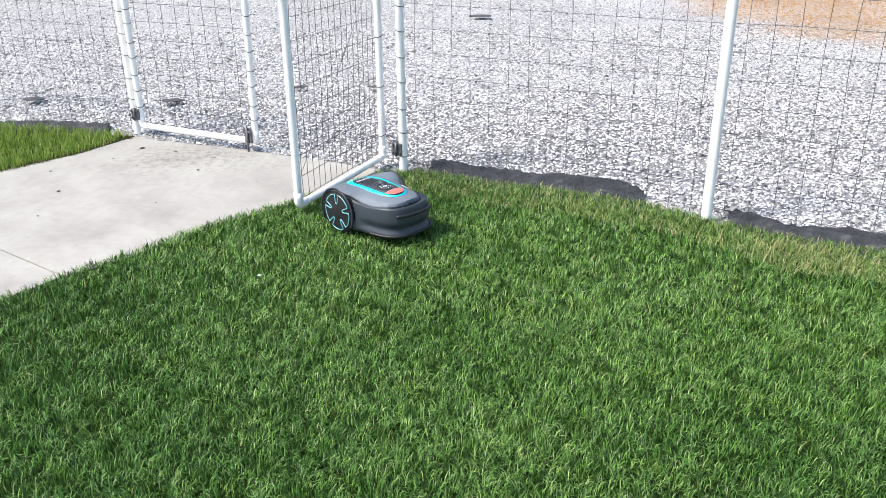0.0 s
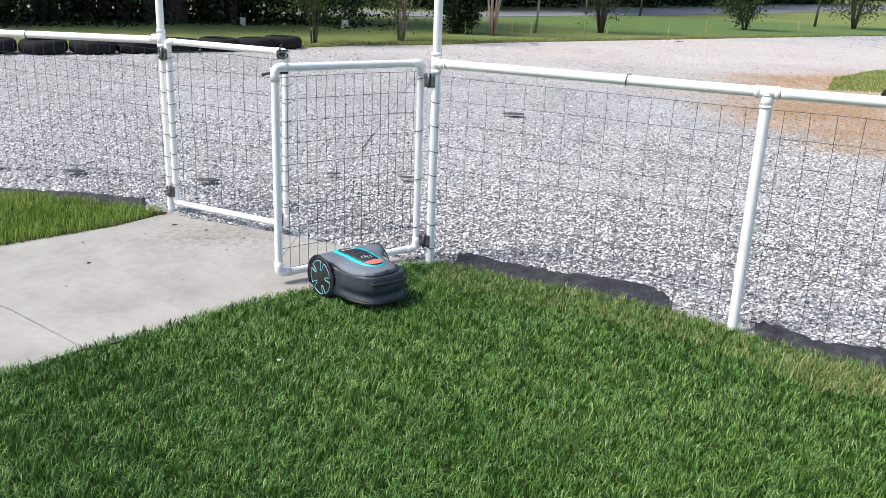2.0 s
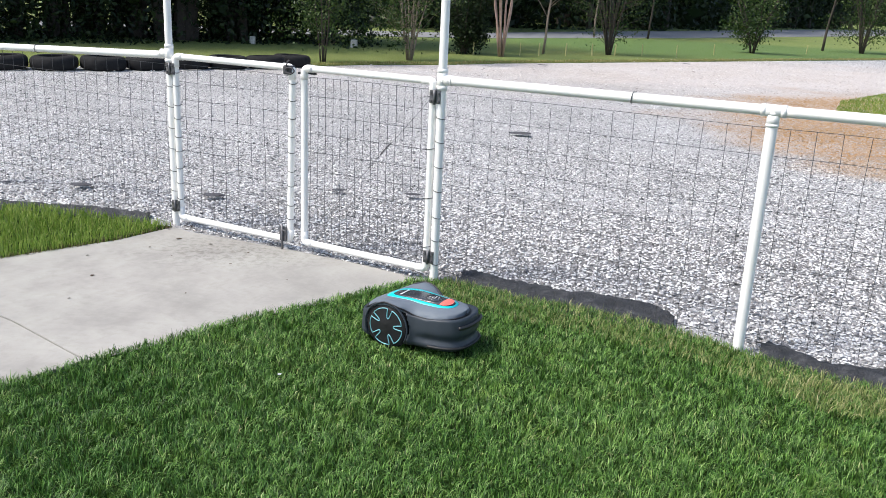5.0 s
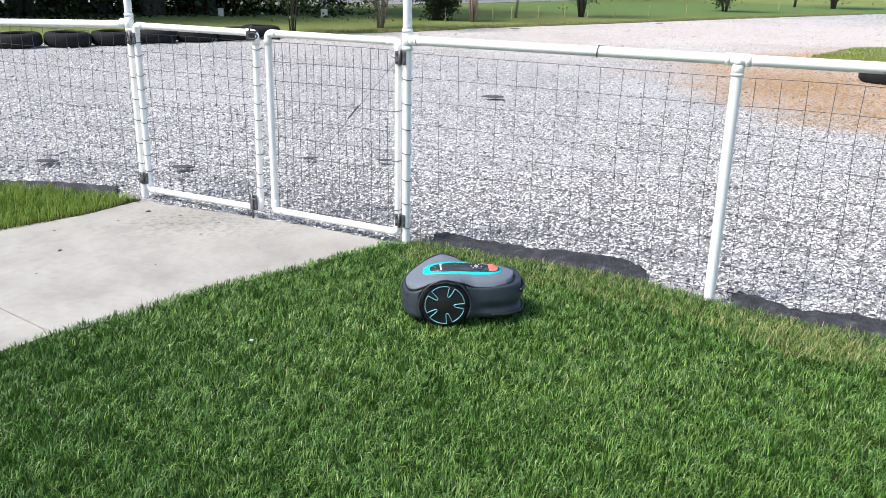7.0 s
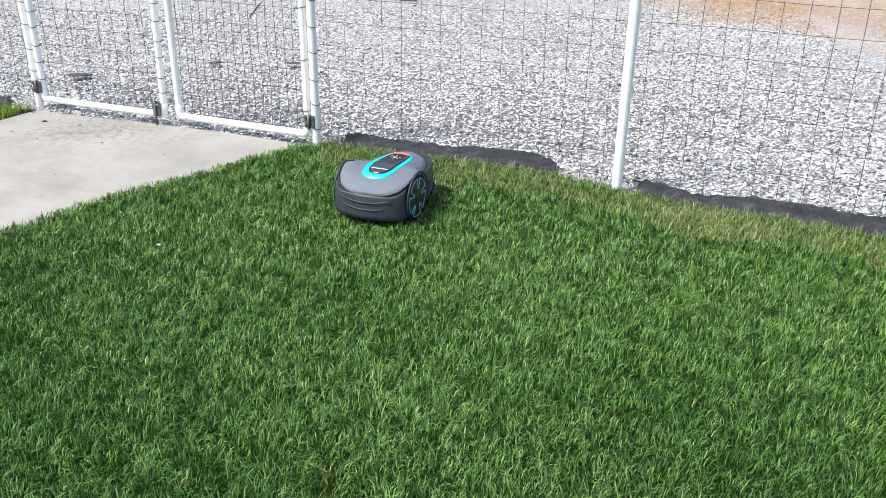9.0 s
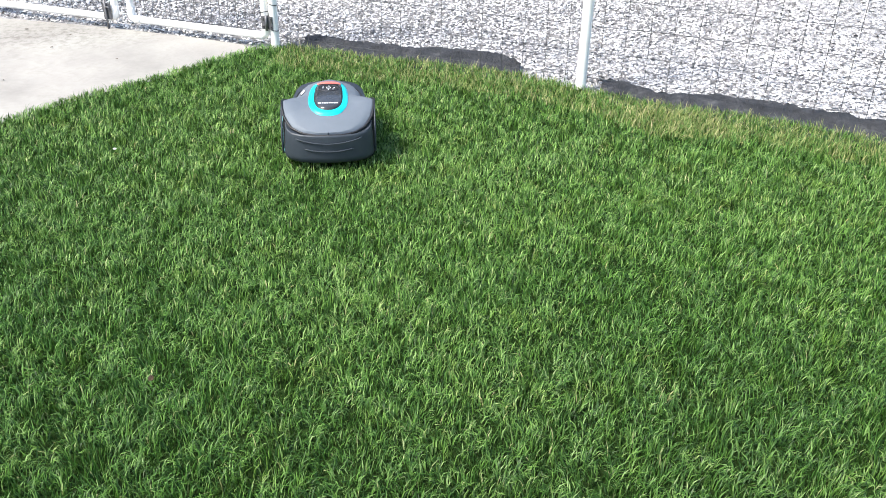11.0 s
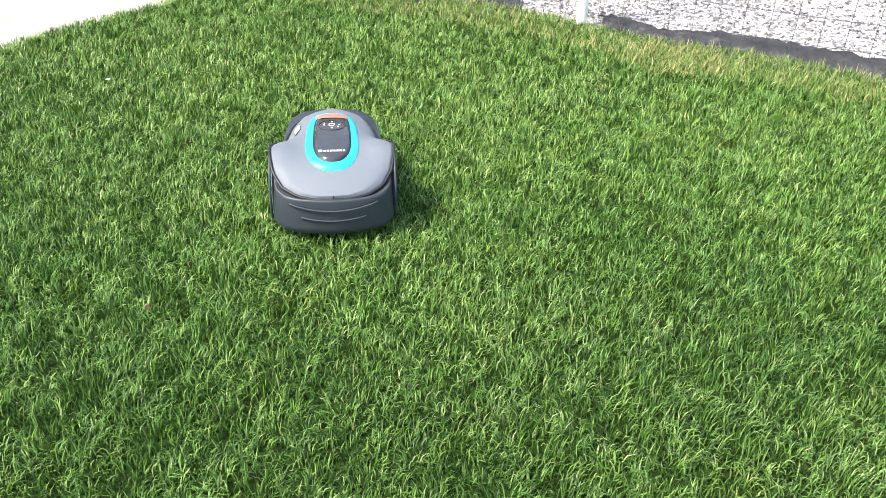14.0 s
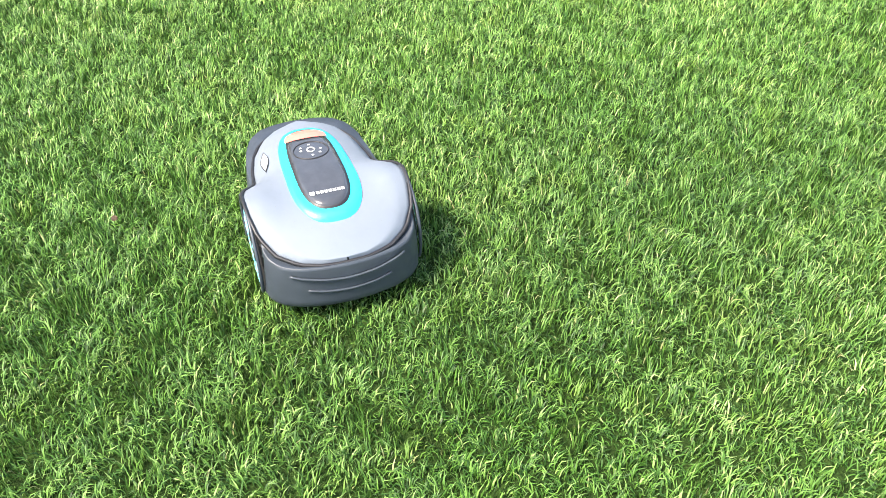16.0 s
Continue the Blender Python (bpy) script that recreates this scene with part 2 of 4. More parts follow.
BLACK = plain("black_plastic", (0.014, 0.014, 0.016), 0.5, 0, 0.3, 30, 0.05)
COVER = make_cover()
INLAY = plain("teal_line", (0.20, 0.52, 0.58), 0.45)
TEAL = plain("teal_plastic", (0.0, 0.60, 0.68), 0.4, 0, 0.1, 30, 0.03)
PANEL = plain("smoked_panel", (0.048, 0.053, 0.062), 0.16, 0, 0.3, 30, 0.01)
RED = plain("red_button", (0.80, 0.17, 0.13), 0.4, 0, 0.15, 30, 0.02)
PRINT = plain("white_print", (0.75, 0.76, 0.77), 0.5)


# ---- builders ----
def part(name, bm, material, parent=None, label="", smooth=False):
    """Link a bmesh as one mesh object, under a thing or a part."""
    me = bpy.data.meshes.new(name)
    bm.to_mesh(me)
    bm.free()
    me.materials.append(material)
    if smooth:
        me.shade_smooth()
    ob = new(name, me)
    ob.parent = parent
    if label:
        tagged(ob, label)
    return ob


def mass(name, verts, faces, material, parent=None, smooth=False):
    """Link arrays of points and equal-sided faces as one mesh object."""
    me = bpy.data.meshes.new(name)
    verts, faces = np.asarray(verts, np.float32), np.asarray(faces, np.int32)
    n, k = faces.shape
    me.vertices.add(len(verts))
    me.vertices.foreach_set("co", verts.ravel())
    me.loops.add(n * k)
    me.loops.foreach_set("vertex_index", faces.ravel())
    me.polygons.add(n)
    me.polygons.foreach_set("loop_start", np.arange(0, n * k, k, dtype=np.int32))
    me.update(calc_edges=True)
    if smooth:
        me.shade_smooth()
    me.materials.append(material)
    ob = new(name, me)
    ob.parent = parent
    return ob


def tube(bm, pts, r0, r1=None, n=10, cap=True, closed=False):
    """A round bar along points, tapering from r0 to r1."""
    pts = [Vector(p) for p in pts]
    r1 = r0 if r1 is None else r1
    rings, last = [], None
    for i, p in enumerate(pts):
        if closed:
            d = pts[(i + 1) % len(pts)] - pts[i - 1]
        else:
            d = pts[min(i + 1, len(pts) - 1)] - pts[max(i - 1, 0)]
        d.normalize()
        u = last - d * last.dot(d) if last is not None else d.orthogonal()
        u.normalize()
        last = u
        v = d.cross(u)
        r = r0 + (r1 - r0) * i / max(1, len(pts) - 1)
        rings.append([bm.verts.new(p + (u * math.cos(a) + v * math.sin(a)) * r) for a in (2 * math.pi * j / n for j in range(n))])
    pairs = list(zip(rings, rings[1:])) + ([(rings[-1], rings[0])] if closed else [])
    for a, b in pairs:
        for j in range(n):
            bm.faces.new((a[j], a[(j + 1) % n], b[(j + 1) % n], b[j]))
    if cap and not closed:
        bm.faces.new(rings[0][::-1])
        bm.faces.new(rings[-1])
    return bm


def bars(paths, r, n=6):
    bm = bmesh.new()
    for p in paths:
        tube(bm, p, r, n=n)
    return bm


def box(sx, sy, sz, at=(0, 0, 0), bevel=0.0, rz=0.0):
    bm = bmesh.new()
    bmesh.ops.create_cube(bm, size=1, matrix=Matrix.Translation(at) @ Matrix.Rotation(rz, 4, "Z") @ Matrix.Diagonal((sx, sy, sz, 1)))
    if bevel:
        bmesh.ops.bevel(bm, geom=bm.edges[:], offset=bevel, segments=2, affect="EDGES", profile=0.6)
    return bm


def lathe(profile, n=32, axis="Z"):
    """Turn (radius, height) points round an axis."""
    bm = bmesh.new()
    rings = []
    for r, h in profile:
        ring = []
        for j in range(n):
            a = 2 * math.pi * j / n
            p = (r * math.cos(a), r * math.sin(a), h) if axis == "Z" else (r * math.cos(a), h, r * math.sin(a))
            ring.append(bm.verts.new(p))
        rings.append(ring)
    for a, b in zip(rings, rings[1:]):
        for j in range(n):
            bm.faces.new((a[j], a[(j + 1) % n], b[(j + 1) % n], b[j]))
    bm.faces.new(rings[0][::-1])
    bm.faces.new(rings[-1])
    bmesh.ops.recalc_face_normals(bm, faces=bm.faces)
    return bm


def slab(outline, z0, z1, bevel=0.0):
    """A flat plate with an outline of (x, y)."""
    bm = bmesh.new()
    f = bm.faces.new([bm.verts.new((x, y, z0)) for x, y in outline])
    ext = bmesh.ops.extrude_face_region(bm, geom=[f])
    bmesh.ops.translate(bm, vec=(0, 0, z1 - z0), verts=[v for v in ext["geom"] if isinstance(v, bmesh.types.BMVert)])
    bmesh.ops.recalc_face_normals(bm, faces=bm.faces)
    if bevel:
        top = [e for e in bm.edges if all(abs(v.co.z - z1) < 1e-6 for v in e.verts)]
        bmesh.ops.bevel(bm, geom=top, offset=bevel, segments=2, affect="EDGES")
    return bm


def inside(x, y, poly):
    """Which of the points lie in the outline."""
    hit = np.zeros(len(x), bool)
    for (x0, y0), (x1, y1) in zip(poly, poly[1:] + poly[:1]):
        if y0 != y1:
            hit ^= ((y0 > y) != (y1 > y)) & (x < (x1 - x0) * (y - y0) / (y1 - y0) + x0)
    return hit


def scatter(poly, density, rng):
    xs, ys = [p[0] for p in poly], [p[1] for p in poly]
    n = int((max(xs) - min(xs)) * (max(ys) - min(ys)) * density)
    x, y = rng.uniform(min(xs), max(xs), n), rng.uniform(min(ys), max(ys), n)
    k = inside(x, y, poly)
    return x[k], y[k]


def lumps(x, y, scale, seed):
    """Smooth uneven field over the ground, about 0 to 1."""
    rng = np.random.default_rng(seed)
    out = np.zeros_like(x)
    for _ in range(7):
        a, f, p = rng.uniform(0, 6.28), scale * rng.uniform(0.5, 1.8), rng.uniform(0, 6.28)
        out += np.sin((x * math.cos(a) + y * math.sin(a)) * f + p)
    return 0.5 + out / 7


def blades(name, poly, density, height, width, material, seed, z=0.0, lean=0.5, parent=None):
    """Grass: every blade is a bent, tapering strip of its own."""
    rng = np.random.default_rng(seed)
    x, y = scatter(poly, density, rng)
    n = len(x)
    patch = lumps(x, y, 5.0, seed + 1)
    clump = lumps(x, y, 26.0, seed + 2)
    h = height * rng.uniform(0.55, 1.2, n) * (0.8 + 0.25 * patch + 0.2 * clump)
    w = width * rng.uniform(0.6, 1.3, n)
    # blades of one tuft lie the same way, broad side up
    tuft = 6.28 * (1.1 * lumps(x, y, 24.0, seed + 3) + 0.9 * lumps(x, y, 85.0, seed + 4))
    way = np.where(rng.random(n) < 0.3, rng.uniform(0, 2 * math.pi, n), tuft + rng.normal(0, 0.45, n))
    face = way + math.pi / 2 + rng.normal(0, 0.5, n)
    tilt = (lean * (0.45 + 0.9 * lumps(x, y, 40.0, seed + 5)) + rng.normal(0, 0.2, n)).clip(0.05, 1.25)
    dx, dy = np.cos(way), np.sin(way)
    sx, sy = np.cos(face) * w / 2, np.sin(face) * w / 2
    mid_r, mid_z = h * 0.5 * np.sin(tilt * 0.55), h * 0.55 * np.cos(tilt * 0.55)
    top_r = mid_r + h * 0.5 * np.sin(tilt * 1.35)
    top_z = mid_z + h * 0.5 * np.cos(tilt * 1.35)
    zz = np.full(n, z - 0.004)
    v = np.empty((n, 5, 3), np.float32)
    v[:, 0] = np.stack([x - sx, y - sy, zz], 1)
    v[:, 1] = np.stack([x + sx, y + sy, zz], 1)
    v[:, 2] = np.stack([x + dx * mid_r + sx * 0.85, y + dy * mid_r + sy * 0.85, z + mid_z], 1)
    v[:, 3] = np.stack([x + dx * mid_r - sx * 0.85, y + dy * mid_r - sy * 0.85, z + mid_z], 1)
    v[:, 4] = np.stack([x + dx * top_r, y + dy * top_r, z + np.maximum(top_z, 0.008)], 1)
    i = np.arange(n)[:, None] * 5
    f = np.concatenate([i + np.array([[0, 1, 2]]), i + np.array([[0, 2, 3]]), i + np.array([[3, 2, 4]])])
    return mass(name, v.reshape(-1, 3), f, material, parent)


def stones(name, poly, density, size, material, seed, z=0.0, flat=0.6):
    """Broken stones, each a small angular lump lying at random."""
    rng = np.random.default_rng(seed)
    x, y = scatter(poly, density, rng)
    n = len(x)
    base = np.array([(1, 0, 0), (-1, 0, 0), (0, 1, 0), (0, -1, 0), (0.55, 0.5, 0.8), (-0.6, 0.45, 0.75), (0.05, -0.6, 0.85), (0, 0, -0.7)], np.float32)
    tri = np.array([(0, 2, 4), (2, 5, 4), (2, 1, 5), (1, 3, 6), (1, 6, 5), (3, 0, 6), (0, 4, 6), (4, 5, 6)])
    v = base[None] + rng.normal(0, 0.17, (n, 8, 3))
    s = size * rng.lognormal(0, 0.3, n).clip(0.5, 2.0) * 0.5
    v = v * s[:, None, None] * np.array([1.15, 0.85, flat])[None, None]
    tip, roll = rng.normal(0, 0.45, n), rng.uniform(0, 6.283, n)
    c, q = np.cos(tip)[:, None], np.sin(tip)[:, None]
    vy, vz = v[..., 1] * c - v[..., 2] * q, v[..., 1] * q + v[..., 2] * c
    c, q = np.cos(roll)[:, None], np.sin(roll)[:, None]
    vx, vy = v[..., 0] * c - vy * q, v[..., 0] * q + vy * c
    lift = (s * 0.3 + rng.uniform(-0.006, 0.008, n))[:, None]
    v = np.stack([vx + x[:, None], vy + y[:, None], vz + lift + z], 2)
    f = (np.arange(n)[:, None, None] * 8 + tri[None]).reshape(-1, 3)
    return mass(name, v.reshape(-1, 3), f, material)


def leaf_cloud(centres, spread, count, size, rng):
    """Small folded leaves strewn round centres."""
    centres = np.asarray(centres, float)
    c = centres[rng.integers(0, len(centres), count)] + rng.normal(0, 1, (count, 3)) * spread
    c[:, 2] = np.maximum(c[:, 2], 0.03)
    u = rng.normal(0, 1, (count, 3))
    u /= np.linalg.norm(u, axis=1)[:, None]
    w = np.cross(u, rng.normal(0, 1, (count, 3)))
    w /= np.linalg.norm(w, axis=1)[:, None]
    s = (size * rng.uniform(0.6, 1.4, count))[:, None]
    k = np.cross(u, w) * s * 0.12
    v = np.stack([c - u * s * 0.5, c + w * s * 0.28 + k, c + u * s * 0.5, c - w * s * 0.28 + k], 1)
    i = np.arange(count)[:, None] * 4
    f = np.concatenate([i + np.array([[0, 1, 2]]), i + np.array([[0, 2, 3]])])
    return v.reshape(-1, 3), f


# ---- ground, gravel yard, lawns, road ----
C = Vector((0.0, 0.0, 0.0))
B = Vector((-1.643, 0.839, 0.0))
D = Vector((1.372, -0.752, 0.0))
U_LEFT = B.normalized()
U_RIGHT = D.normalized()
A_END = U_LEFT * 3.75
E_END = D + U_RIGHT * 1.62

LAWN_EDGE = [(-0.09, -0.03), (-0.19, -0.13), (-0.334, -0.268), (-0.552, -0.492), (-0.736, -0.634), (-0.90, -0.80), (-1.077, -1.02), (-1.246, -1.189), (-1.389, -1.369), (-1.54, -1.50), (-1.86, -1.81)]
FENCE_EDGE = [(2.937, -1.86), (2.405, -1.48), (2.276, -1.395), (1.93, -1.15), (1.80, -1.09), (1.61, -0.995), (1.53, -0.90), (1.44, -0.835), (1.345, -0.75), (1.245, -0.655), (1.14, -0.57), (1.03, -0.515), (0.90, -0.44), (0.78, -0.37), (0.65, -0.31), (0.51, -0.27), (0.38, -0.20), (0.24, -0.10), (0.065, -0.01)]
LAWN_NEAR = [(x - 0.022, y + 0.018) for x, y in LAWN_EDGE] + [(-1.401, -2.544), (-1.01, -3.101), (-0.85, -4.1), (1.3, -4.15), (1.901, -2.957), (2.718, -2.258)] + [(x, y + 0.01) for x, y in FENCE_EDGE]
FAR_EDGE = [(-15.66, 5.49), (-10.3, 8.9), (-7.6, 10.2), (-3.04, 13.46), (-2.07, 14.59), (-0.32, 15.75), (1.04, 17.23), (6.12, 21.41), (10.04, 24.70), (16.63, 30.07), (40.0, 46.0)]

ground = tagged(part("ground", slab([(-600, -600), (600, -600), (600, 600), (-600, 600)], -0.3, -0.09), TURF), "open mown grassland reaching to the horizon", kind="structure")
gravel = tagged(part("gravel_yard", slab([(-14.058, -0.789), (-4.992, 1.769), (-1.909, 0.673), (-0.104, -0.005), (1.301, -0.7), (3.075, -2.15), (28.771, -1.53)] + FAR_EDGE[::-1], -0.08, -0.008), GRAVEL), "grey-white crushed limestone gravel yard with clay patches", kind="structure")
lawn = tagged(part("lawn", slab(LAWN_EDGE + [(-6.5, -6.5), (-6.5, -14), (12, -14), (12, -9)] + FENCE_EDGE, -0.07, 0.0), SOIL), "soil under the dense green lawn", kind="structure")
SIDE_LAWN = [(-1.645, 0.775), (-1.86, 0.40), (-2.09, 0.16), (-2.26, -0.01), (-3.425, -1.249), (-5.03, 0.189), (-4.977, 1.30), (-2.84, 1.0), (-2.63, 1.04), (-2.27, 0.965), (-1.93, 0.845)]
side = tagged(part("lawn_side", slab(SIDE_LAWN, -0.07, -0.003), SOIL), "soil under the sunlit grass beside the path", kind="structure")
far_lawn = tagged(part("lawn_far", slab(FAR_EDGE + [(420, 330), (420, 500), (-330, 500), (-330, 20)], -0.08, 0.012), TURF_FAR), "mown grass field beyond the gravel yard", kind="structure")
ROAD_NEAR = [(-38.2, 13.9), (-4.7, 27.8), (0.14, 30.75), (4.9, 36.7), (12.1, 45.1), (25.0, 62.9), (44.9, 89.9), (120, 180)]
ROAD_FAR = [(170, 290), (78.0, 160.0), (41.6, 106.0), (16.7, 63.8), (6.0, 46.7), (0.13, 36.3), (-5.0, 33.0), (-40.0, 17.2)]
road = tagged(part("road", slab(ROAD_NEAR + ROAD_FAR, -0.05, 0.03), ASPHALT), "pale grey asphalt country road along the woods", kind="structure")

# the path: two cast slabs with a joint between them
path = tagged(new("pavement"), "pale concrete garden path leading to the gate", kind="structure")
slab_one = [(-0.10, -0.026), (-0.19, -0.124), (-0.334, -0.262), (-0.552, -0.486), (-0.736, -0.628), (-0.90, -0.794), (-1.077, -1.014), (-1.246, -1.183), (-1.321, -1.222), (-1.785, -0.87), (-2.30, -0.55), (-2.544, -0.254), (-2.112, 0.165), (-1.85, 0.42), (-1.633, 0.762), (-1.513, 0.671), (-0.881, 0.425), (-0.417, 0.203), (-0.164, 0.055)]
slab_two = [(-1.322, -1.224), (-1.452, -1.40), (-3.436, -3.595), (-4.572, -2.705), (-2.561, -0.285), (-2.302, -0.555), (-1.786, -0.873)]
part("slab", slab(slab_one, -0.09, 0.0, 0.002), CONCRETE, path)
part("slab", slab(slab_two, -0.09, -0.002, 0.002), CONCRETE, path)

part("joint", slab([(-1.30, -1.203), (-1.318, -1.228), (-1.79, -0.876), (-2.312, -0.556), (-2.581, -0.275), (-2.563, -0.255), (-2.297, -0.534), (-1.78, -0.856)], -0.088, -0.005), SOIL, path, "dark earth-filled joint between the slabs")


def fabric_strip(line_out, line_in, seed, label):
    """Torn ground cloth, rumpled, along the edge of the lawn."""
    rng = random.Random(seed)
    bm = bmesh.new()
    rows = []
    n = 8
    for i, (a, b) in enumerate(zip(line_out, line_in)):
        row = []
        for j in range(n + 1):
            f = j / n
            x, y = a[0] + (b[0] - a[0]) * f, a[1] + (b[1] - a[1]) * f
            x += rng.uniform(-0.008, 0.008)
            y += rng.uniform(-0.004, 0.004) + (rng.uniform(-0.012, 0.02) if j == 0 else 0.0)
            z = 0.014 - 0.012 * f + 0.012 * (1 - 0.6 * f) * noise.noise((x * 9, y * 14, seed)) + 0.008 * noise.noise((x * 31, y * 37, seed)) + (0.012 if 0 < j < 3 else 0.0)
            row.append(bm.verts.new((x, y, max(z, 0.004))))
        rows.append(row)
    for a, b in zip(rows, rows[1:]):
        for j in range(n):
            bm.faces.new((a[j], a[j + 1], b[j + 1], b[j]))
    low = [[bm.verts.new(v.co - Vector((0, 0, 0.004))) for v in row] for row in rows]
    rim = [r[0] for r in rows] + rows[-1][1:] + [r[-1] for r in rows[-2::-1]] + rows[0][-2:0:-1]
    low_rim = [r[0] for r in low] + low[-1][1:] + [r[-1] for r in low[-2::-1]] + low[0][-2:0:-1]
    for k in range(len(rim)):
        q = (k + 1) % len(rim)
        bm.faces.new((rim[k], rim[q], low_rim[q], low_rim[k]))
    for a, b in zip(low, low[1:]):
        for j in range(n):
            bm.faces.new((a[j], b[j], b[j + 1], a[j + 1]))
    bmesh.ops.recalc_face_normals(bm, faces=bm.faces)
    return tagged(part("weed_fabric", bm, FABRIC, smooth=True), label, "ground cloth")


def along(pts, n):
    """n points spread evenly along a line of points."""
    p = np.array(pts, float)
    s = np.concatenate([[0], np.cumsum(np.hypot(*np.diff(p, axis=0).T))])
    q = np.linspace(0, s[-1], n)
    return list(zip(np.interp(q, s, p[:, 0]), np.interp(q, s, p[:, 1])))


fabric_strip(along([(0.16, 0.15), (0.214, 0.16), (0.392, 0.02), (0.538, -0.02), (0.676, -0.10), (0.82, -0.12), (0.957, -0.17), (1.096, -0.25), (1.17, -0.41)], 60), along([(0.12, -0.08), (0.24, -0.19), (0.38, -0.29), (0.51, -0.36), (0.65, -0.40), (0.78, -0.46), (0.90, -0.53), (1.03, -0.60), (1.14, -0.63)], 60), 3, "torn black weed fabric at the lawn edge under the fence")
fabric_strip(along([(1.475, -0.69), (1.589, -0.705), (1.653, -0.805), (1.69, -0.868), (1.795, -0.908), (1.916, -0.91), (2.056, -0.96), (2.383, -1.21), (2.522, -1.308), (2.995, -1.70)], 70), along([(1.44, -0.93), (1.53, -1.0), (1.61, -1.10), (1.70, -1.16), (1.80, -1.20), (1.93, -1.26), (2.05, -1.34), (2.276, -1.50), (2.405, -1.59), (2.93, -1.95)], 70), 5, "torn black weed fabric between lawn and gravel")
fabric_strip(along([(-3.602, 1.20), (-2.905, 1.135), (-2.517, 1.106), (-2.132, 1.076), (-1.86, 0.99)], 50), along([(-3.596, 1.05), (-2.927, 0.94), (-2.612, 0.95), (-2.155, 0.87), (-1.816, 0.80)], 50), 8, "dark weed fabric beside the side lawn")


# ---- fence and gates ----
def at(u, s, z, off=0.0):
    """A place on the fence line: s along it, z up, off to the yard side."""
    side_way = Vector((-u.y, u.x, 0)) if u.x > 0 else Vector((u.y, -u.x, 0))
    return u * s + side_way * off + Vector((0, 0, z))


def pipe(name, a, b, r, parent, n=16, label=""):
    bm = bmesh.new()
    tube(bm, [a, a.lerp(b, 0.03), a.lerp(b, 0.97), b], r, n=n)
    return part(name, bm, PVC, parent, label, True)


def sleeve(name, a, b, r, parent):
    """A pipe fitting: a short collar with a rolled rim at either end."""
    a, b = Vector(a), Vector(b)
    bm = bmesh.new()
    tube(bm, [a, b], r * 0.97, n=16)
    for k0, k1 in ((0.0, 0.2), (0.8, 1.0)):
        tube(bm, [a.lerp(b, k0), a.lerp(b, k1)], r, n=16)
    return part(name, bm, PVC, parent, "", True)


def ring(centre, r, axis, wire=0.0022):
    """A loop of tie wire round a pipe, its ends twisted."""
    bm = bmesh.new()
    axis = Vector(axis).normalized()
    u = axis.orthogonal().normalized()
    v = axis.cross(u)
    tube(bm, [centre + (u * math.cos(a) + v * math.sin(a)) * r + axis * 0.004 * math.sin(a) for a in (2 * math.pi * j / 14 for j in range(14))], wire, n=5, closed=True)
    tube(bm, [centre + u * r, centre + u * (r + 0.012) + axis * 0.006], wire, n=5)
    return bm


def wire_panel(parent, p0, p1, z0, z1, dx, dz, r, seed, name="wire_mesh"):
    """Welded wire between two uprights, slightly sagging and uneven."""
    rng = random.Random(seed)
    bm = bmesh.new()
    span = (p1 - p0).length
    u = (p1 - p0) / span
    nrm = Vector((-u.y, u.x, 0))

    def spot(s, z):
        wob = 0.010 * noise.noise((s * 2.2 + seed, z * 2.5, 0.0)) + 0.004 * noise.noise((s * 7, z * 8, seed))
        return p0 + u * s + nrm * wob + Vector((0, 0, z + 0.006 * noise.noise((s * 1.7, z, seed + 5.0))))

    s = dx * 0.5
    while s < span:
        j = rng.uniform(-0.004, 0.004)
        tube(bm, [spot(s + j * math.sin(k), z0 + (z1 - z0) * k / 10) for k in range(11)], r, n=4)
        s += dx
    z = z1
    while z > z0 - 0.001:
        m = max(6, int(span * 10))
        tube(bm, [spot(span * k / m, z) for k in range(m + 1)], r * 1.1, n=4)
        z -= dz
    return part(name, bm, WIRE, parent, "dull galvanised welded wire mesh")


def fence_run(origin, u, stops, heights, seed, label):
    """Top rail on posts with wire below; the first post is there already."""
    f = tagged(new("fence"), label, "fence", "garden fence runs")
    prev = 0.0
    for i, s in enumerate(stops):
        a, b = origin + u * (prev + 0.045), origin + u * s
        z = heights[i + 1]
        pipe("top_rail", a + Vector((0, 0, heights[i])), b + Vector((0, 0, z)), 0.0225, f)
        sleeve("tee_fitting", b - u * 0.05 + Vector((0, 0, z)), b + u * 0.05 + Vector((0, 0, z)), 0.0262, f)
        sleeve("tee_collar", b + Vector((0, 0, z - 0.065)), b + Vector((0, 0, z - 0.005)), 0.0262, f)
        pipe("post", b + Vector((0, 0, -0.15)), b + Vector((0, 0, z - 0.03)), 0.0235, f)
        off = Vector((-u.y, u.x, 0)) * (0.027 if u.x > 0 else -0.027)
        wire_panel(f, origin + u * (prev + 0.02) + off, b + off, 0.02, 0.975, 0.101, 0.116, 0.0013, seed + i)
        prev = s
    mid = origin + u * (stops[0] * 0.62)
    part("wire_tie", ring(mid + Vector((0, 0, heights[0] + (heights[1] - heights[0]) * 0.62)), 0.026, u), TIE, f)
    return f


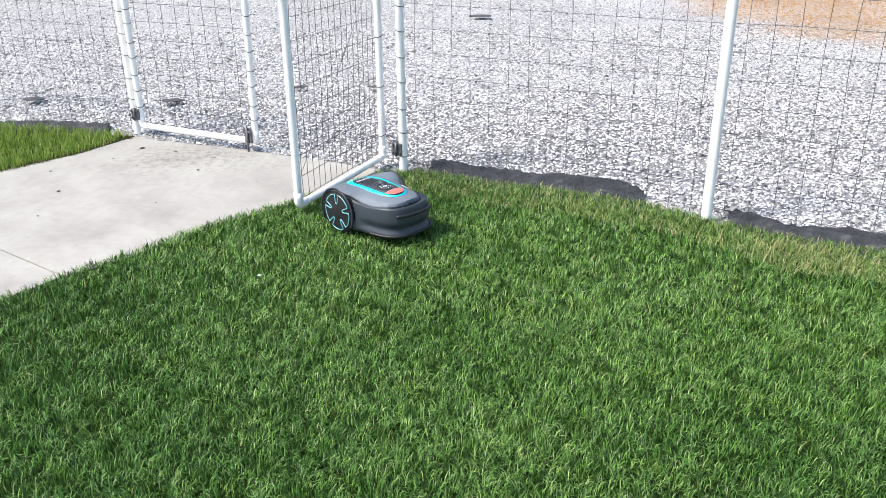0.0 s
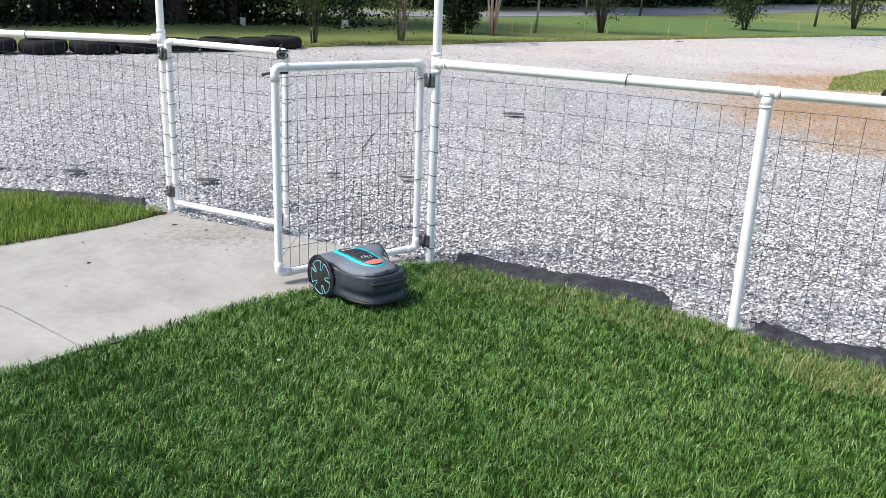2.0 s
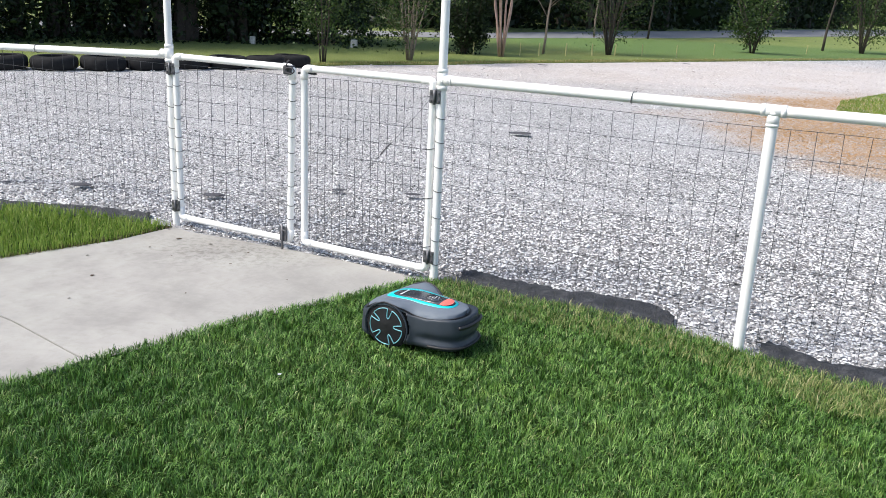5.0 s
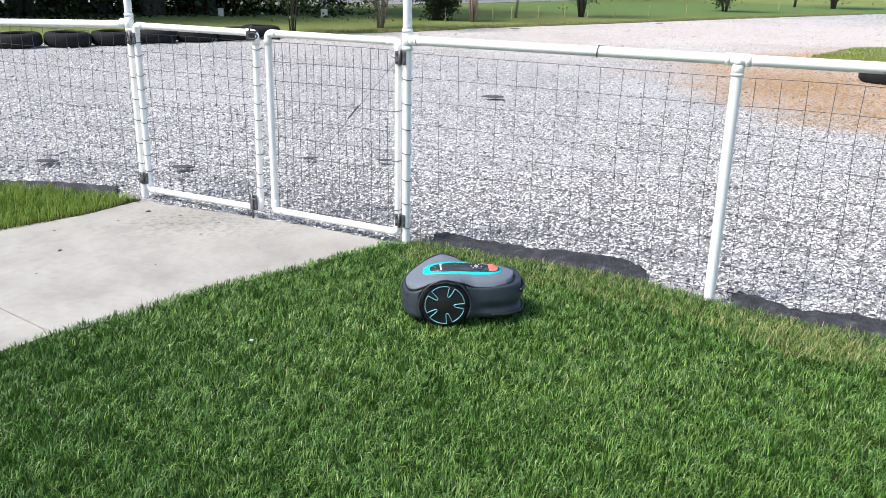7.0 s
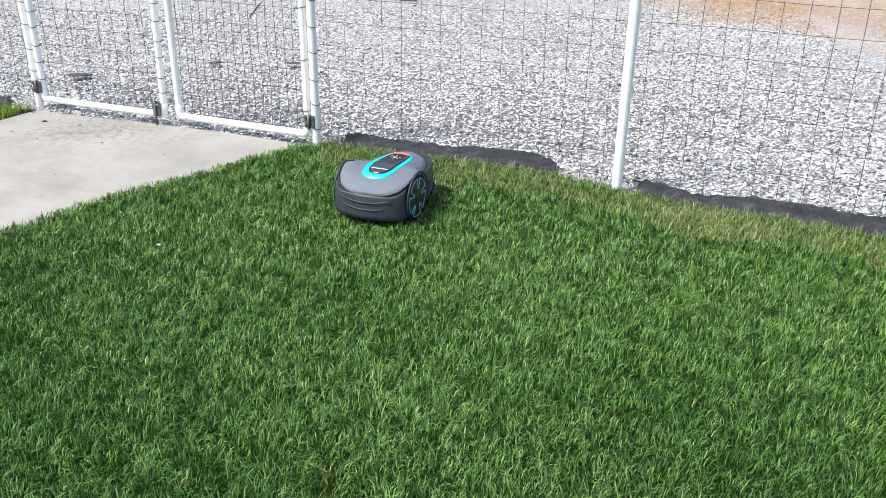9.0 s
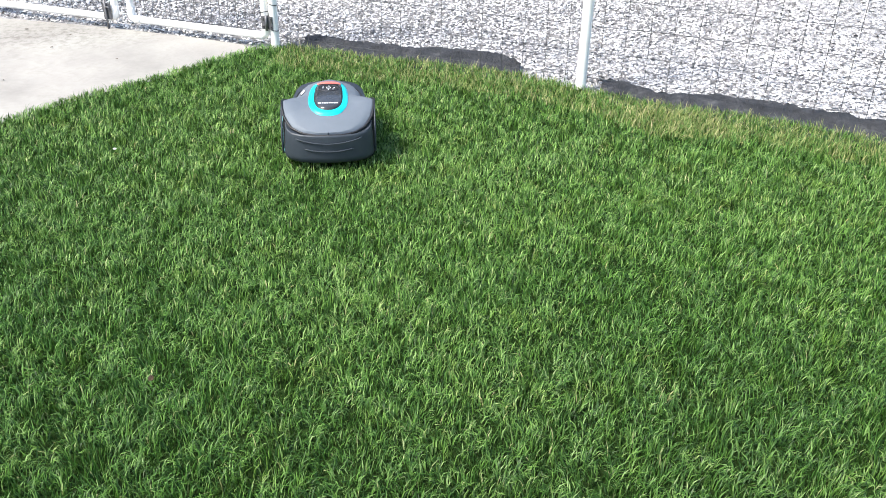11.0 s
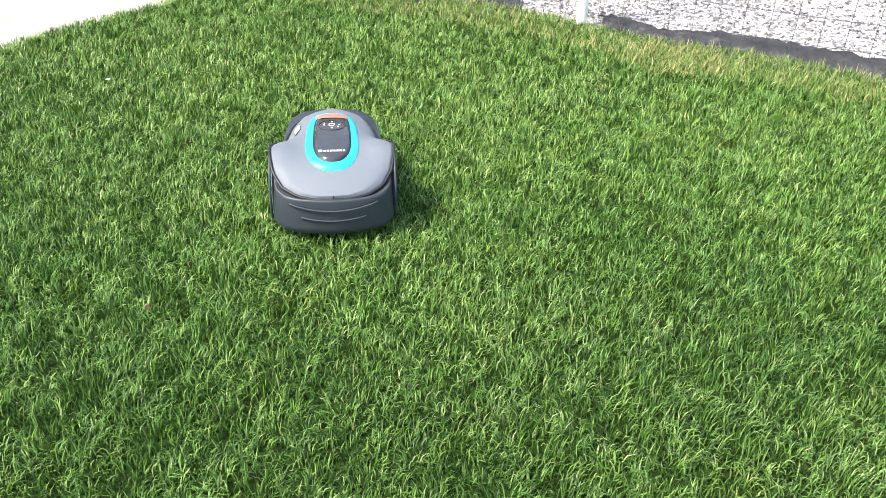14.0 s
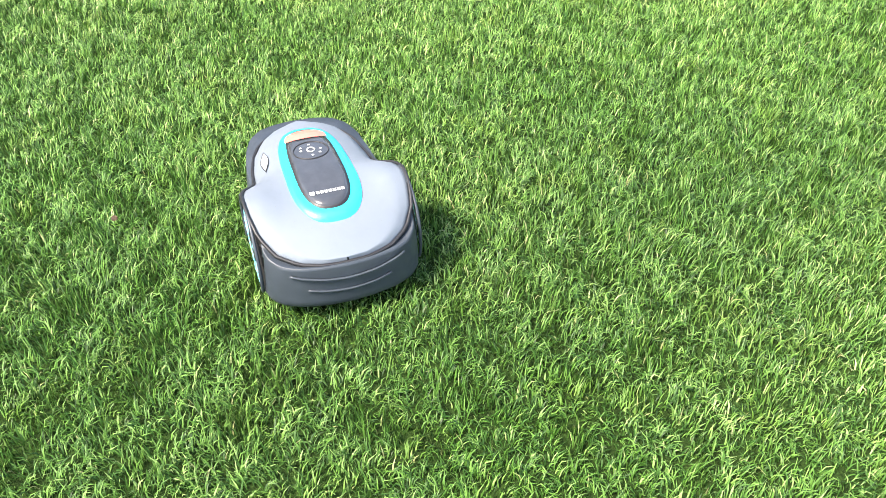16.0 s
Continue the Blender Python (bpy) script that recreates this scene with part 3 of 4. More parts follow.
def gate_post(p, label, out):
    """Tall white post with two cross fittings; wire ties round it."""
    t = tagged(new("fence_post"), label, "post", "gate posts")
    t.location = p
    pipe("pole", Vector((0, 0, -0.2)), Vector((0, 0, 2.25)), 0.0215, t)
    sleeve("tee_fitting", (0, 0, 0.99), (0, 0, 1.095), 0.0262, t)
    sleeve("side_collar", out * 0.008 + Vector((0, 0, 1.04)), out * 0.06 + Vector((0, 0, 1.04)), 0.0255, t)
    part("cap", lathe([(0.0225, 2.245), (0.026, 2.245), (0.026, 2.262), (0.018, 2.268)], 16), PVC, t)
    for i, zz in enumerate((0.09, 0.21, 0.33, 0.47, 0.60, 0.735, 0.86)):
        part("wire_tie", ring(Vector((0, 0, zz + 0.01 * math.sin(i * 7))), 0.0232, (0.08, 0.05, 1), 0.002), TIE, t)
    return t


def hinge(name, p, u, parent=None):
    """Steel gate hinge: two clamped straps, a knuckle and bolts."""
    h = new(name)
    h.scale = (0.8, 0.8, 0.8)
    bm = box(0.034, 0.05, 0.082, (-0.022, 0, 0), 0.003)
    part("strap", bm, STEEL, h)
    part("strap", box(0.034, 0.05, 0.082, (0.022, 0, 0), 0.003), STEEL, h)
    bm = bmesh.new()
    tube(bm, [(0, -0.032, -0.046), (0, -0.032, 0.046)], 0.009, n=12)
    part("knuckle", bm, STEEL, h, "", True)
    for x in (-0.026, 0.026):
        for z in (-0.024, 0.024):
            bm = bmesh.new()
            tube(bm, [(x, -0.022, z), (x, -0.037, z)], 0.007, n=6)
            part("bolt", bm, STEEL, h)
    h.location = p
    h.rotation_euler = (0, 0, math.atan2(u.y, u.x))
    h.parent = parent
    return h


def gate_leaf(length, z0, z1, dx, dz, label, seed, brace, ties, shift=(0.0, 0.0), lean=0.0):
    """A pipe frame along +x from its hinge, filled with wire."""
    g = tagged(new("gate"), label, "gate", "pair of gate leaves")
    r = 0.0185
    a, b = 0.048, length

    def V(p):
        return Vector((p[0] - shift[0] + (lean * (p[2] - z0) / (z1 - z0) if p[0] > length / 2 else 0.0), p[1] + shift[1], p[2]))

    pipe("hinge_stile", V((a, 0, z0 + 0.03)), V((a, 0, z1 - 0.03)), r, g)
    pipe("latch_stile", V((b, 0, z0 + 0.03)), V((b, 0, z1 - 0.03)), r, g)
    pipe("top_rail", V((a + 0.03, 0, z1)), V((b - 0.03, 0, z1)), r, g)
    pipe("bottom_rail", V((a + 0.03, 0, z0)), V((b - 0.03, 0, z0)), r, g)
    for x, sx in ((a, 1), (b, -1)):
        for z, sz in ((z0, 1), (z1, -1)):
            bm = bmesh.new()
            pts = [V((x, 0, z + sz * 0.062)), V((x, 0, z + sz * 0.035))]
            pts += [V((x + sx * 0.024 * (1 - math.cos(q)), 0, z + sz * 0.024 * (1 - math.sin(q)))) for q in (0.2, 0.55, 0.8, 1.05, 1.37)]
            pts += [V((x + sx * 0.035, 0, z)), V((x + sx * 0.062, 0, z))]
            tube(bm, pts, 0.0208, n=14)
            part("elbow", bm, PVC, g, "", True)
    wy = -0.022 if brace else 0.022
    wire_panel(g, V((a, wy, 0)), V((b, wy, 0)), z0 + 0.01, z1 - 0.045, dx, dz, 0.0014, seed)
    for i in range(ties):
        zz = z0 + 0.12 + (z1 - z0 - 0.2) * i / (ties - 1)
        for x in ((a, b) if ties > 6 else (a,)):
            part("wire_tie", ring(V((x, 0, zz + 0.012 * math.sin(3 * i + x))), r + 0.0017, (0.1, 0.02, 1), 0.002), TIE, g)
    if brace:
        p, q = V((a + 0.02, -0.03, z1 - 0.08)), V((b - 0.03, -0.03, z0 + 0.07))
        bm = bmesh.new()
        tube(bm, [p.lerp(q, k / 8) + Vector((0, 0, -0.008 * math.sin(math.pi * k / 8))) for k in range(9)], 0.0014, n=5)
        cable = part("brace_cable", bm, STEEL, g, "thin steel brace cable")
        bm = bmesh.new()
        m, w = p.lerp(q, 0.36), (q - p).normalized()
        tube(bm, [m - w * 0.05, m + w * 0.05], 0.0028, n=8)
        part("turnbuckle", bm, STEEL, cable)
        bm = bmesh.new()
        tube(bm, [V((b - 0.07, -0.012, z1 - 0.026)), V((b + 0.02, -0.016, z1 - 0.026)), V((b + 0.055, -0.016, z1 - 0.032))], 0.0065, n=8)
        part("latch_bar", bm, TIE, g, "black latch bar under the top rail", True)
    return g


fence_run(C, U_RIGHT, [D.length, E_END.length], (1.04, 1.048, 1.06), 11, "white pipe fence with wire mesh beside the lawn")
fence_run(B, U_LEFT, [A_END.length - B.length], (1.03, 0.968), 23, "white pipe fence with wire mesh by the side lawn")
post_c = gate_post(C, "tall white pipe gate post with wire ties at the lawn", U_RIGHT)
post_b = gate_post(B, "tall white pipe gate post with wire ties at the path", U_LEFT)
ANGLE = math.degrees(math.atan2(U_LEFT.y, U_LEFT.x))
swing_gate = gate_leaf(0.860, 0.052, 1.03, 0.051, 0.102, "white pipe gate leaf with fine wire mesh, swinging shut", 31, True, 4, (0.120, -0.027))
still_gate = gate_leaf(0.895, 0.052, 1.028, 0.1, 0.102, "white pipe gate leaf with wide wire mesh, closed", 47, False, 9, lean=0.02)
still_gate.matrix_basis = pose(B.x, B.y, 0, 0, 0, ANGLE + 180)
for z in (0.955, 0.125):
    hinge("hinge", at(U_LEFT, 0.025, z, -0.004) - C, -U_LEFT, post_c)
    hinge("hinge", at(U_LEFT, B.length - 0.025, z, -0.004) - B, -U_LEFT, post_b)

# drop bolt at the foot of the closed leaf, latch at its head
g = tagged(new("drop_bolt"), "grey steel drop bolt at the gate's foot", "bolt")
g.matrix_basis = still_gate.matrix_basis @ Matrix.Translation((0.868, -0.028, 0.0))
part("plate", box(0.045, 0.012, 0.085, (0, 0, 0.09), 0.002), STEEL, g)
bm = bmesh.new()
tube(bm, [(0.0, -0.012, 0.15), (0, -0.012, -0.03)], 0.0055, n=10)
part("rod", bm, STEEL, g, "", True)
bm = bmesh.new()
tube(bm, [(0, -0.012, 0.115), (0.022, -0.022, 0.118), (0.034, -0.022, 0.112)], 0.0045, n=8)
part("handle", bm, STEEL, g, "", True)
g = tagged(new("gate_latch"), "black clip latch on the gate's top corner", "latch")
g.matrix_basis = still_gate.matrix_basis @ Matrix.Translation((0.90, -0.02, 1.015))
part("clamp", box(0.05, 0.05, 0.05, (0, 0.012, 0), 0.008), TIE, g)
bm = bmesh.new()
tube(bm, [(0.03 * math.cos(q) + 0.028, -0.02, 0.016 * math.sin(q)) for q in (2 * math.pi * j / 14 for j in range(14))], 0.004, n=7, closed=True)
part("snap_ring", bm, TIE, g, "", True)
bm = bmesh.new()
tube(bm, [(0.0, -0.014, 0.02), (0.012, -0.02, 0.045), (0.02, -0.014, 0.055)], 0.004, n=6)
part("lever", bm, TIE, g)


# ---- things beyond the fence ----
def tyre_bm():
    prof = [(0.185, 0.0), (0.24, 0.0), (0.275, 0.018), (0.297, 0.05), (0.300, 0.10), (0.297, 0.15), (0.275, 0.182), (0.24, 0.20), (0.185, 0.20), (0.178, 0.17), (0.215, 0.15), (0.225, 0.10), (0.215, 0.05), (0.178, 0.03)]
    bm = bmesh.new()
    rings = []
    for j in range(36):
        a = 2 * math.pi * j / 36
        lug = 0.006 if j % 2 else 0.0
        rings.append([bm.verts.new((1.28 * (r - (lug if 3 <= i <= 5 else 0)) * math.cos(a), 1.28 * (r - (lug if 3 <= i <= 5 else 0)) * math.sin(a), 1.15 * h)) for i, (r, h) in enumerate(prof)])
    for j in range(36):
        a, b = rings[j], rings[(j + 1) % 36]
        for i in range(len(prof)):
            k = (i + 1) % len(prof)
            bm.faces.new((a[i], b[i], b[k], a[k]))
    bmesh.ops.recalc_face_normals(bm, faces=bm.faces)
    return bm


tyre = tagged(part("tyre", tyre_bm(), RUBBER, smooth=True), "worn black car tyre lying flat at the gravel edge", "tyre", "row of tyres")
spots = along([(-10.3, 8.55), (-7.386, 9.95), (-6.6, 10.3), (-5.86, 10.75), (-5.25, 11.35), (-4.77, 11.8), (-3.82, 12.45), (-3.4, 13.2)], 12)
rng = random.Random(4)
for i, (x, y) in enumerate(spots):
    m = pose(x, y, 0.0, rng.uniform(-2, 2), rng.uniform(-2, 2), rng.uniform(0, 360))
    if i == 0:
        tyre.matrix_basis = m
    else:
        copy_thing(tyre, m)
copy_thing(tyre, pose(6.41, 7.68, -0.02, 2, -1, 40))


def rag(x, y, s, seed):
    bm = bmesh.new()
    bmesh.ops.create_icosphere(bm, subdivisions=2, radius=1)
    for v in bm.verts:
        v.co *= 1 + 0.35 * noise.noise(v.co * 1.7 + Vector((seed, 0, 0)))
        v.co = Vector((v.co.x * s, v.co.y * s * 0.55, max(v.co.z, -0.4) * s * 0.09))
    ob = part("ground_scrap", bm, DARK_STONE, smooth=False)
    ob.location = (x, y, 0.028)
    return tagged(ob, "dark flattened scrap of cloth lying on the gravel", "scrap", "scraps on the gravel")


for i, (x, y, s) in enumerate([(0.777, 5.29, 0.14), (-2.61, 1.66, 0.085), (-1.61, 1.555, 0.09), (-0.786, 1.92, 0.055), (-0.23, 1.894, 0.06), (2.0, 16.9, 0.13), (6.33, 20.3, 0.12)]):
    rag(x, y, s, i * 3.1)

stake_bm = box(0.038, 0.016, 0.42, (0, 0, 0.14), 0.004)
stake = tagged(part("stake", stake_bm, STAKE), "short pale yellow plastic stake in the grass verge", "stake", "verge stakes")
for i, (x, y) in enumerate([(0.32, 19.85), (1.66, 20.64), (2.24, 21.09), (3.09, 21.74), (3.97, 22.43), (4.76, 23.04), (5.76, 23.81), (7.11, 24.85), (8.91, 26.89), (14.0, 31.67)]):
    m = pose(x, y, 0.02, 0, rng.uniform(-4, 4), rng.uniform(0, 90))
    if i == 0:
        stake.matrix_basis = m
    else:
        copy_thing(stake, m)
for x, y, s in [(-5.83, 19.92, 1.35), (-3.09, 20.62, 1.7)]:
    bm = box(0.11 * s, 0.10 * s, 0.36, (0, 0, 0.03), 0.03)
    for v in bm.verts:
        v.co += Vector((noise.noise(v.co * 20), noise.noise(v.co * 23), noise.noise(v.co * 17))) * 0.008
    ob = tagged(part("marker_stone", bm, MARKER), "short pale stone marker standing in the grass", "stone", "marker stones")
    ob.location = (x, y, 0.02)


def tree(x, y, stems, height, spread, leaves, leaf, material, bark, label, seed, bare=0.0, low=0.3, r=0.03, name="tree"):
    """Stems that fork upward, with twigs, and leaves strewn at the twigs."""
    rng = random.Random(seed)
    t = tagged(new(name), label, "tree" if height > 1.5 else "shrub", "young trees by the verge")
    t.location = (x, y, 0.0)
    bm = bmesh.new()
    tips = []
    for s in range(stems):
        a = 2 * math.pi * s / stems + rng.uniform(-0.4, 0.4)
        out = rng.uniform(0.5, 1.0) * spread
        h = height * rng.uniform(0.8, 1.05)
        base = Vector((math.cos(a), math.sin(a), 0)) * (0.05 if stems > 1 else 0)
        pts = []
        for k in range(8):
            f = k / 7
            pts.append(base + Vector((math.cos(a) * out * f ** 1.2, math.sin(a) * out * f ** 1.2, -0.05 + h * f)) + Vector((rng.uniform(-1, 1), rng.uniform(-1, 1), 0)) * 0.03 * f * h)
        tube(bm, pts, r * rng.uniform(0.8, 1.1), r * 0.25, 7)
        for _ in range(9):
            f = rng.uniform(low, 0.98)
            i = min(6, int(f * 7))
            p = pts[i].lerp(pts[i + 1], f * 7 - i)
            b = rng.uniform(0, 6.28)
            ln = height * rng.uniform(0.10, 0.26) * (1.2 - 0.6 * f)
            q = p + Vector((math.cos(b) * ln, math.sin(b) * ln, ln * rng.uniform(0.3, 0.9)))
            m = p.lerp(q, 0.5) + Vector((0, 0, ln * 0.07))
            tube(bm, [p, m, q], r * 0.28, r * 0.08, 5)
            tips += [q, m, p.lerp(q, 0.75)]
            for _ in range(3):
                w = q + Vector((rng.uniform(-1, 1), rng.uniform(-1, 1), rng.uniform(-0.3, 1))) * ln * 0.4
                tube(bm, [m.lerp(q, rng.uniform(0.2, 1)), w], r * 0.10, r * 0.05, 4)
                tips.append(w)
    part("trunk", bm, bark, t, "", True)
    if leaves:
        v, f = leaf_cloud(tips, height * 0.045 + 0.03, leaves, leaf, np.random.default_rng(seed))
        mass("crown", v, f, material, t)
    return t


tree(-3.0, 14.65, 4, 2.9, 0.35, 4200, 0.065, LEAF, BARK_DARK, "slender young tree with thin green leaves", 1, low=0.10, r=0.022)
tree(-1.23, 16.45, 9, 3.7, 0.85, 7000, 0.06, LEAF, BARK, "multi-stemmed young tree with small leaves", 2, low=0.10, r=0.022)
tree(0.06, 20.2, 7, 1.9, 0.75, 8000, 0.08, LEAF_DARK, BARK_DARK, "dense dark green rounded bush", 3, low=0.05, r=0.027, name="bush")
tree(1.08, 19.7, 7, 4.8, 1.1, 900, 0.06, LEAF, BARK_PINK, "pale pinkish smooth-barked multi-stemmed tree", 4, low=0.5, r=0.034)
tree(2.44, 22.1, 1, 4.1, 0.4, 160, 0.06, LEAF, BARK, "thin young tree with nearly bare pale branches", 5, low=0.2, r=0.04)
tree(6.41, 39.2, 1, 6.5, 0.5, 160, 0.10, LEAF, BARK, "bare young tree beside the road", 15, low=0.3, r=0.06)
tree(4.62, 23.4, 10, 4.4, 1.0, 3600, 0.07, LEAF, BARK_DARK, "tall leafy multi-stemmed shrub tree by the verge", 6, low=0.06, r=0.035)
tree(9.49, 41.3, 1, 6.5, 0.5, 200, 0.10, LEAF, BARK_DARK, "thin young tree beside the road", 16, low=0.4, r=0.06)
tree(11.2, 29.8, 8, 2.9, 1.5, 3000, 0.10, LEAF, BARK_DARK, "low spreading green shrub", 7, low=0.06, r=0.03, name="shrub")
tree(16.5, 36.3, 1, 5.5, 0.5, 160, 0.09, LEAF, BARK_DARK, "thin young tree with a straight stem", 8, low=0.4, r=0.06)
tree(17.8, 35.2, 8, 4.6, 1.2, 4500, 0.10, LEAF, BARK_DARK, "tall leafy multi-stemmed shrub tree", 9, low=0.06, r=0.05)


def woods(name, line, depth, height, trunks, leaves, leaf, seed, label, thick=1.0, k=1.0):
    """A belt of far woodland: trunks and layered foliage."""
    rng = np.random.default_rng(seed)
    p = np.array(along(line, 200))
    nrm = np.array([-(line[-1][1] - line[0][1]), line[-1][0] - line[0][0]], float)
    nrm /= np.linalg.norm(nrm)
    bm = bmesh.new()
    for _ in range(trunks):
        q = p[rng.integers(200)] + nrm * rng.uniform(0.3, depth)
        tip = q + rng.normal(0, 0.5, 2)
        tube(bm, [(q[0], q[1], -0.05), ((q[0] * 2 + tip[0]) / 3, (q[1] * 2 + tip[1]) / 3, height * 0.35), (tip[0], tip[1], height * 0.95)], rng.uniform(0.07, 0.2) * k, 0.03 * k, 7)
    low = np.c_[p[rng.integers(0, 200, 700)] + nrm * rng.uniform(0.2, depth, 700)[:, None], rng.uniform(0.1, 2.2, 700) * k]
    # crowns above the visible strip, added to shade the foliage below
    high = np.c_[p[rng.integers(0, 200, 320)] + nrm * rng.uniform(-0.4, depth, 320)[:, None], rng.uniform(2.2 * k, height, 320)]
    v1, f1 = leaf_cloud(low, 0.42 * k, int(leaves * thick), leaf, rng)
    v2, f2 = leaf_cloud(high, 0.75 * k, leaves, leaf * 2.4, rng)
    t = tagged(new(name), label, "woodland", kind="stuff")
    tagged(part("trunks", bm, BARK_DARK, t), kind="stuff")
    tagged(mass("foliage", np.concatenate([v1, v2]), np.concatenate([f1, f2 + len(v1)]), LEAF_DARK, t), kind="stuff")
    return t


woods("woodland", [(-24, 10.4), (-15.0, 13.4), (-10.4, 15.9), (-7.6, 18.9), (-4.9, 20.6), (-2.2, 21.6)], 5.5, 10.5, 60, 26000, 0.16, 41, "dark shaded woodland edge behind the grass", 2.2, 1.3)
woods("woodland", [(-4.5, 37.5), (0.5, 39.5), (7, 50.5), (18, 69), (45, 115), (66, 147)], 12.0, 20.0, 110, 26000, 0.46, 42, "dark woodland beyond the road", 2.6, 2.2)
bm = bmesh.new()
ring_pts = [(250 * math.sin(a), 40 + 290 * math.cos(a)) for a in (radians(-95 + 190 * k / 40) for k in range(41))]
lo = [bm.verts.new((x * 1.3, y, -0.3)) for x, y in ring_pts]
hi = [bm.verts.new((x * 1.3, y, 34 + 6 * math.sin(i * 1.7) + 4 * math.sin(i * 4.1))) for i, (x, y) in enumerate(ring_pts)]
for i in range(40):
    bm.faces.new((lo[i], lo[i + 1], hi[i + 1], hi[i]))
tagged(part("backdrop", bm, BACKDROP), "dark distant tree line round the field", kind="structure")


# ---- gravel, grass ----
NEAR_GRAVEL = [(-3.6, 1.40), (-2.933, 1.153), (-1.76, 0.905), (-0.105, 0.069), (0.155, 0.07), (0.821, -0.144), (1.203, -0.506), (1.453, -0.673), (1.902, -0.968), (2.6, -1.407), (3.0, -1.3), (3.3, 1.7), (-3.6, 1.9)]
BAND_GRAVEL = [(-3.7, 1.9), (3.3, 1.7), (2.9, -0.9), (3.6, 0.0), (4.9, 4.6), (-5.0, 4.6)]
MID_GRAVEL = [(-5.0, 4.6), (4.9, 4.6), (9.73, 12.33), (-7.84, 9.69)]
tagged(stones("gravel", NEAR_GRAVEL, 4600, 0.0142, STONE, 51, -0.008), "loose grey-white crushed limestone", "gravel", kind="stuff")
tagged(stones("gravel", BAND_GRAVEL, 1900, 0.0150, STONE, 55, -0.008), "loose grey-white crushed limestone beyond the fence", "gravel", kind="stuff")
tagged(stones("gravel", MID_GRAVEL, 420, 0.0165, STONE, 52, -0.008), "loose grey-white crushed limestone further off", "gravel", kind="stuff")
FAR_GRAVEL = [(-8.25, 9.64), (10.01, 12.37), (19.95, 29.93), (16.57, 30.34), (6.85, 23.75), (0.41, 16.77), (-3.26, 13.8)]
tagged(stones("gravel", FAR_GRAVEL, 40, 0.027, STONE, 54, -0.008), "pale gravel at the far side of the yard", "gravel", kind="stuff")
GATE_STRIP = [(-1.62, 0.80), (-1.50, 0.71), (-0.87, 0.45), (-0.41, 0.22), (-0.13, 0.06), (-0.10, 0.09), (-0.45, 0.27), (-1.0, 0.55), (-1.60, 0.86)]
tagged(stones("gravel", GATE_STRIP, 4500, 0.015, STONE, 53, -0.006), "loose gravel along the end of the path", "gravel", kind="stuff")

tagged(blades("grass", LAWN_NEAR, 24000, 0.033, 0.0028, GRASS, 61, 0.0, 0.95), "dense dark-green lawn grass, freshly mown", "grass", kind="stuff")
CLOSE = [(-0.75, -1.7), (1.9, -1.7), (2.0, -2.8), (1.2, -4.1), (-0.7, -4.0)]
tagged(blades("grass", CLOSE, 7000, 0.030, 0.0026, GRASS, 68, 0.0, 0.95), "short green undergrowth between the lawn blades", "grass", kind="stuff")
OUTER = [(-1.95, -1.72), (-3.8, -3.6), (-5.0, -5.0), (-4.5, -8.0), (5.5, -8.0), (5.5, -4.0), (3.0, -1.95), (2.75, -2.3), (1.95, -3.0), (1.3, -4.15), (-0.85, -4.1), (-1.1, -3.1), (-1.5, -2.5)]
tagged(blades("grass", OUTER, 900, 0.05, 0.009, GRASS, 67, 0.0, 0.8), "green lawn grass round the mown part", "grass", kind="stuff")
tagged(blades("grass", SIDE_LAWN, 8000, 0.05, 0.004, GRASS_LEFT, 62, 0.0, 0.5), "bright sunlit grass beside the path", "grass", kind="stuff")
DRY = [(x, y + 0.03) for x, y in FENCE_EDGE[1:]] + [(x - 0.10, y - 0.30) for x, y in FENCE_EDGE[:0:-1]]
tagged(blades("dry_grass", DRY, 8000, 0.038, 0.0028, GRASS_DRY, 63, 0.0, 0.7), "dry yellowing grass along the fence", "grass", kind="stuff")
RIM = [(-1.635, 0.762), (-1.85, 0.39), (-2.085, 0.15), (-2.25, -0.02), (-2.812, -0.60), (-2.85, -0.55), (-2.28, 0.03), (-2.11, 0.20), (-1.88, 0.44), (-1.67, 0.80)]
tagged(blades("dry_grass", RIM, 6000, 0.026, 0.004, DEAD, 69, -0.002, 0.95), "dead brown grass along the edge of the path", "grass", kind="stuff")
PALE = [(1.345, -1.141), (1.598, -1.03), (1.847, -1.175), (1.792, -1.401), (1.491, -1.37)]
tagged(blades("dry_grass", PALE, 9000, 0.044, 0.003, GRASS_DRY, 64, 0.0, 0.8), "patch of pale dry grass in the lawn", "grass", kind="stuff")
VERGE_STRIP = FAR_EDGE[2:10] + [(x + 0.1, y + 0.45) for x, y in FAR_EDGE[2:10]][::-1]
tagged(blades("verge_grass", VERGE_STRIP, 1300, 0.075, 0.011, VERGE, 65, 0.0, 0.5), "ragged yellow-green grass along the gravel edge", "grass", kind="stuff")
PATCH = [(5.99, 9.4), (6.95, 11.48), (8.64, 13.49), (11.43, 14.41), (10.7, 11.49), (7.89, 9.32)]
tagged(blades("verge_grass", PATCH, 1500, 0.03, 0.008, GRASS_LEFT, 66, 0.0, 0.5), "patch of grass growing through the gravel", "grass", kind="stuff")


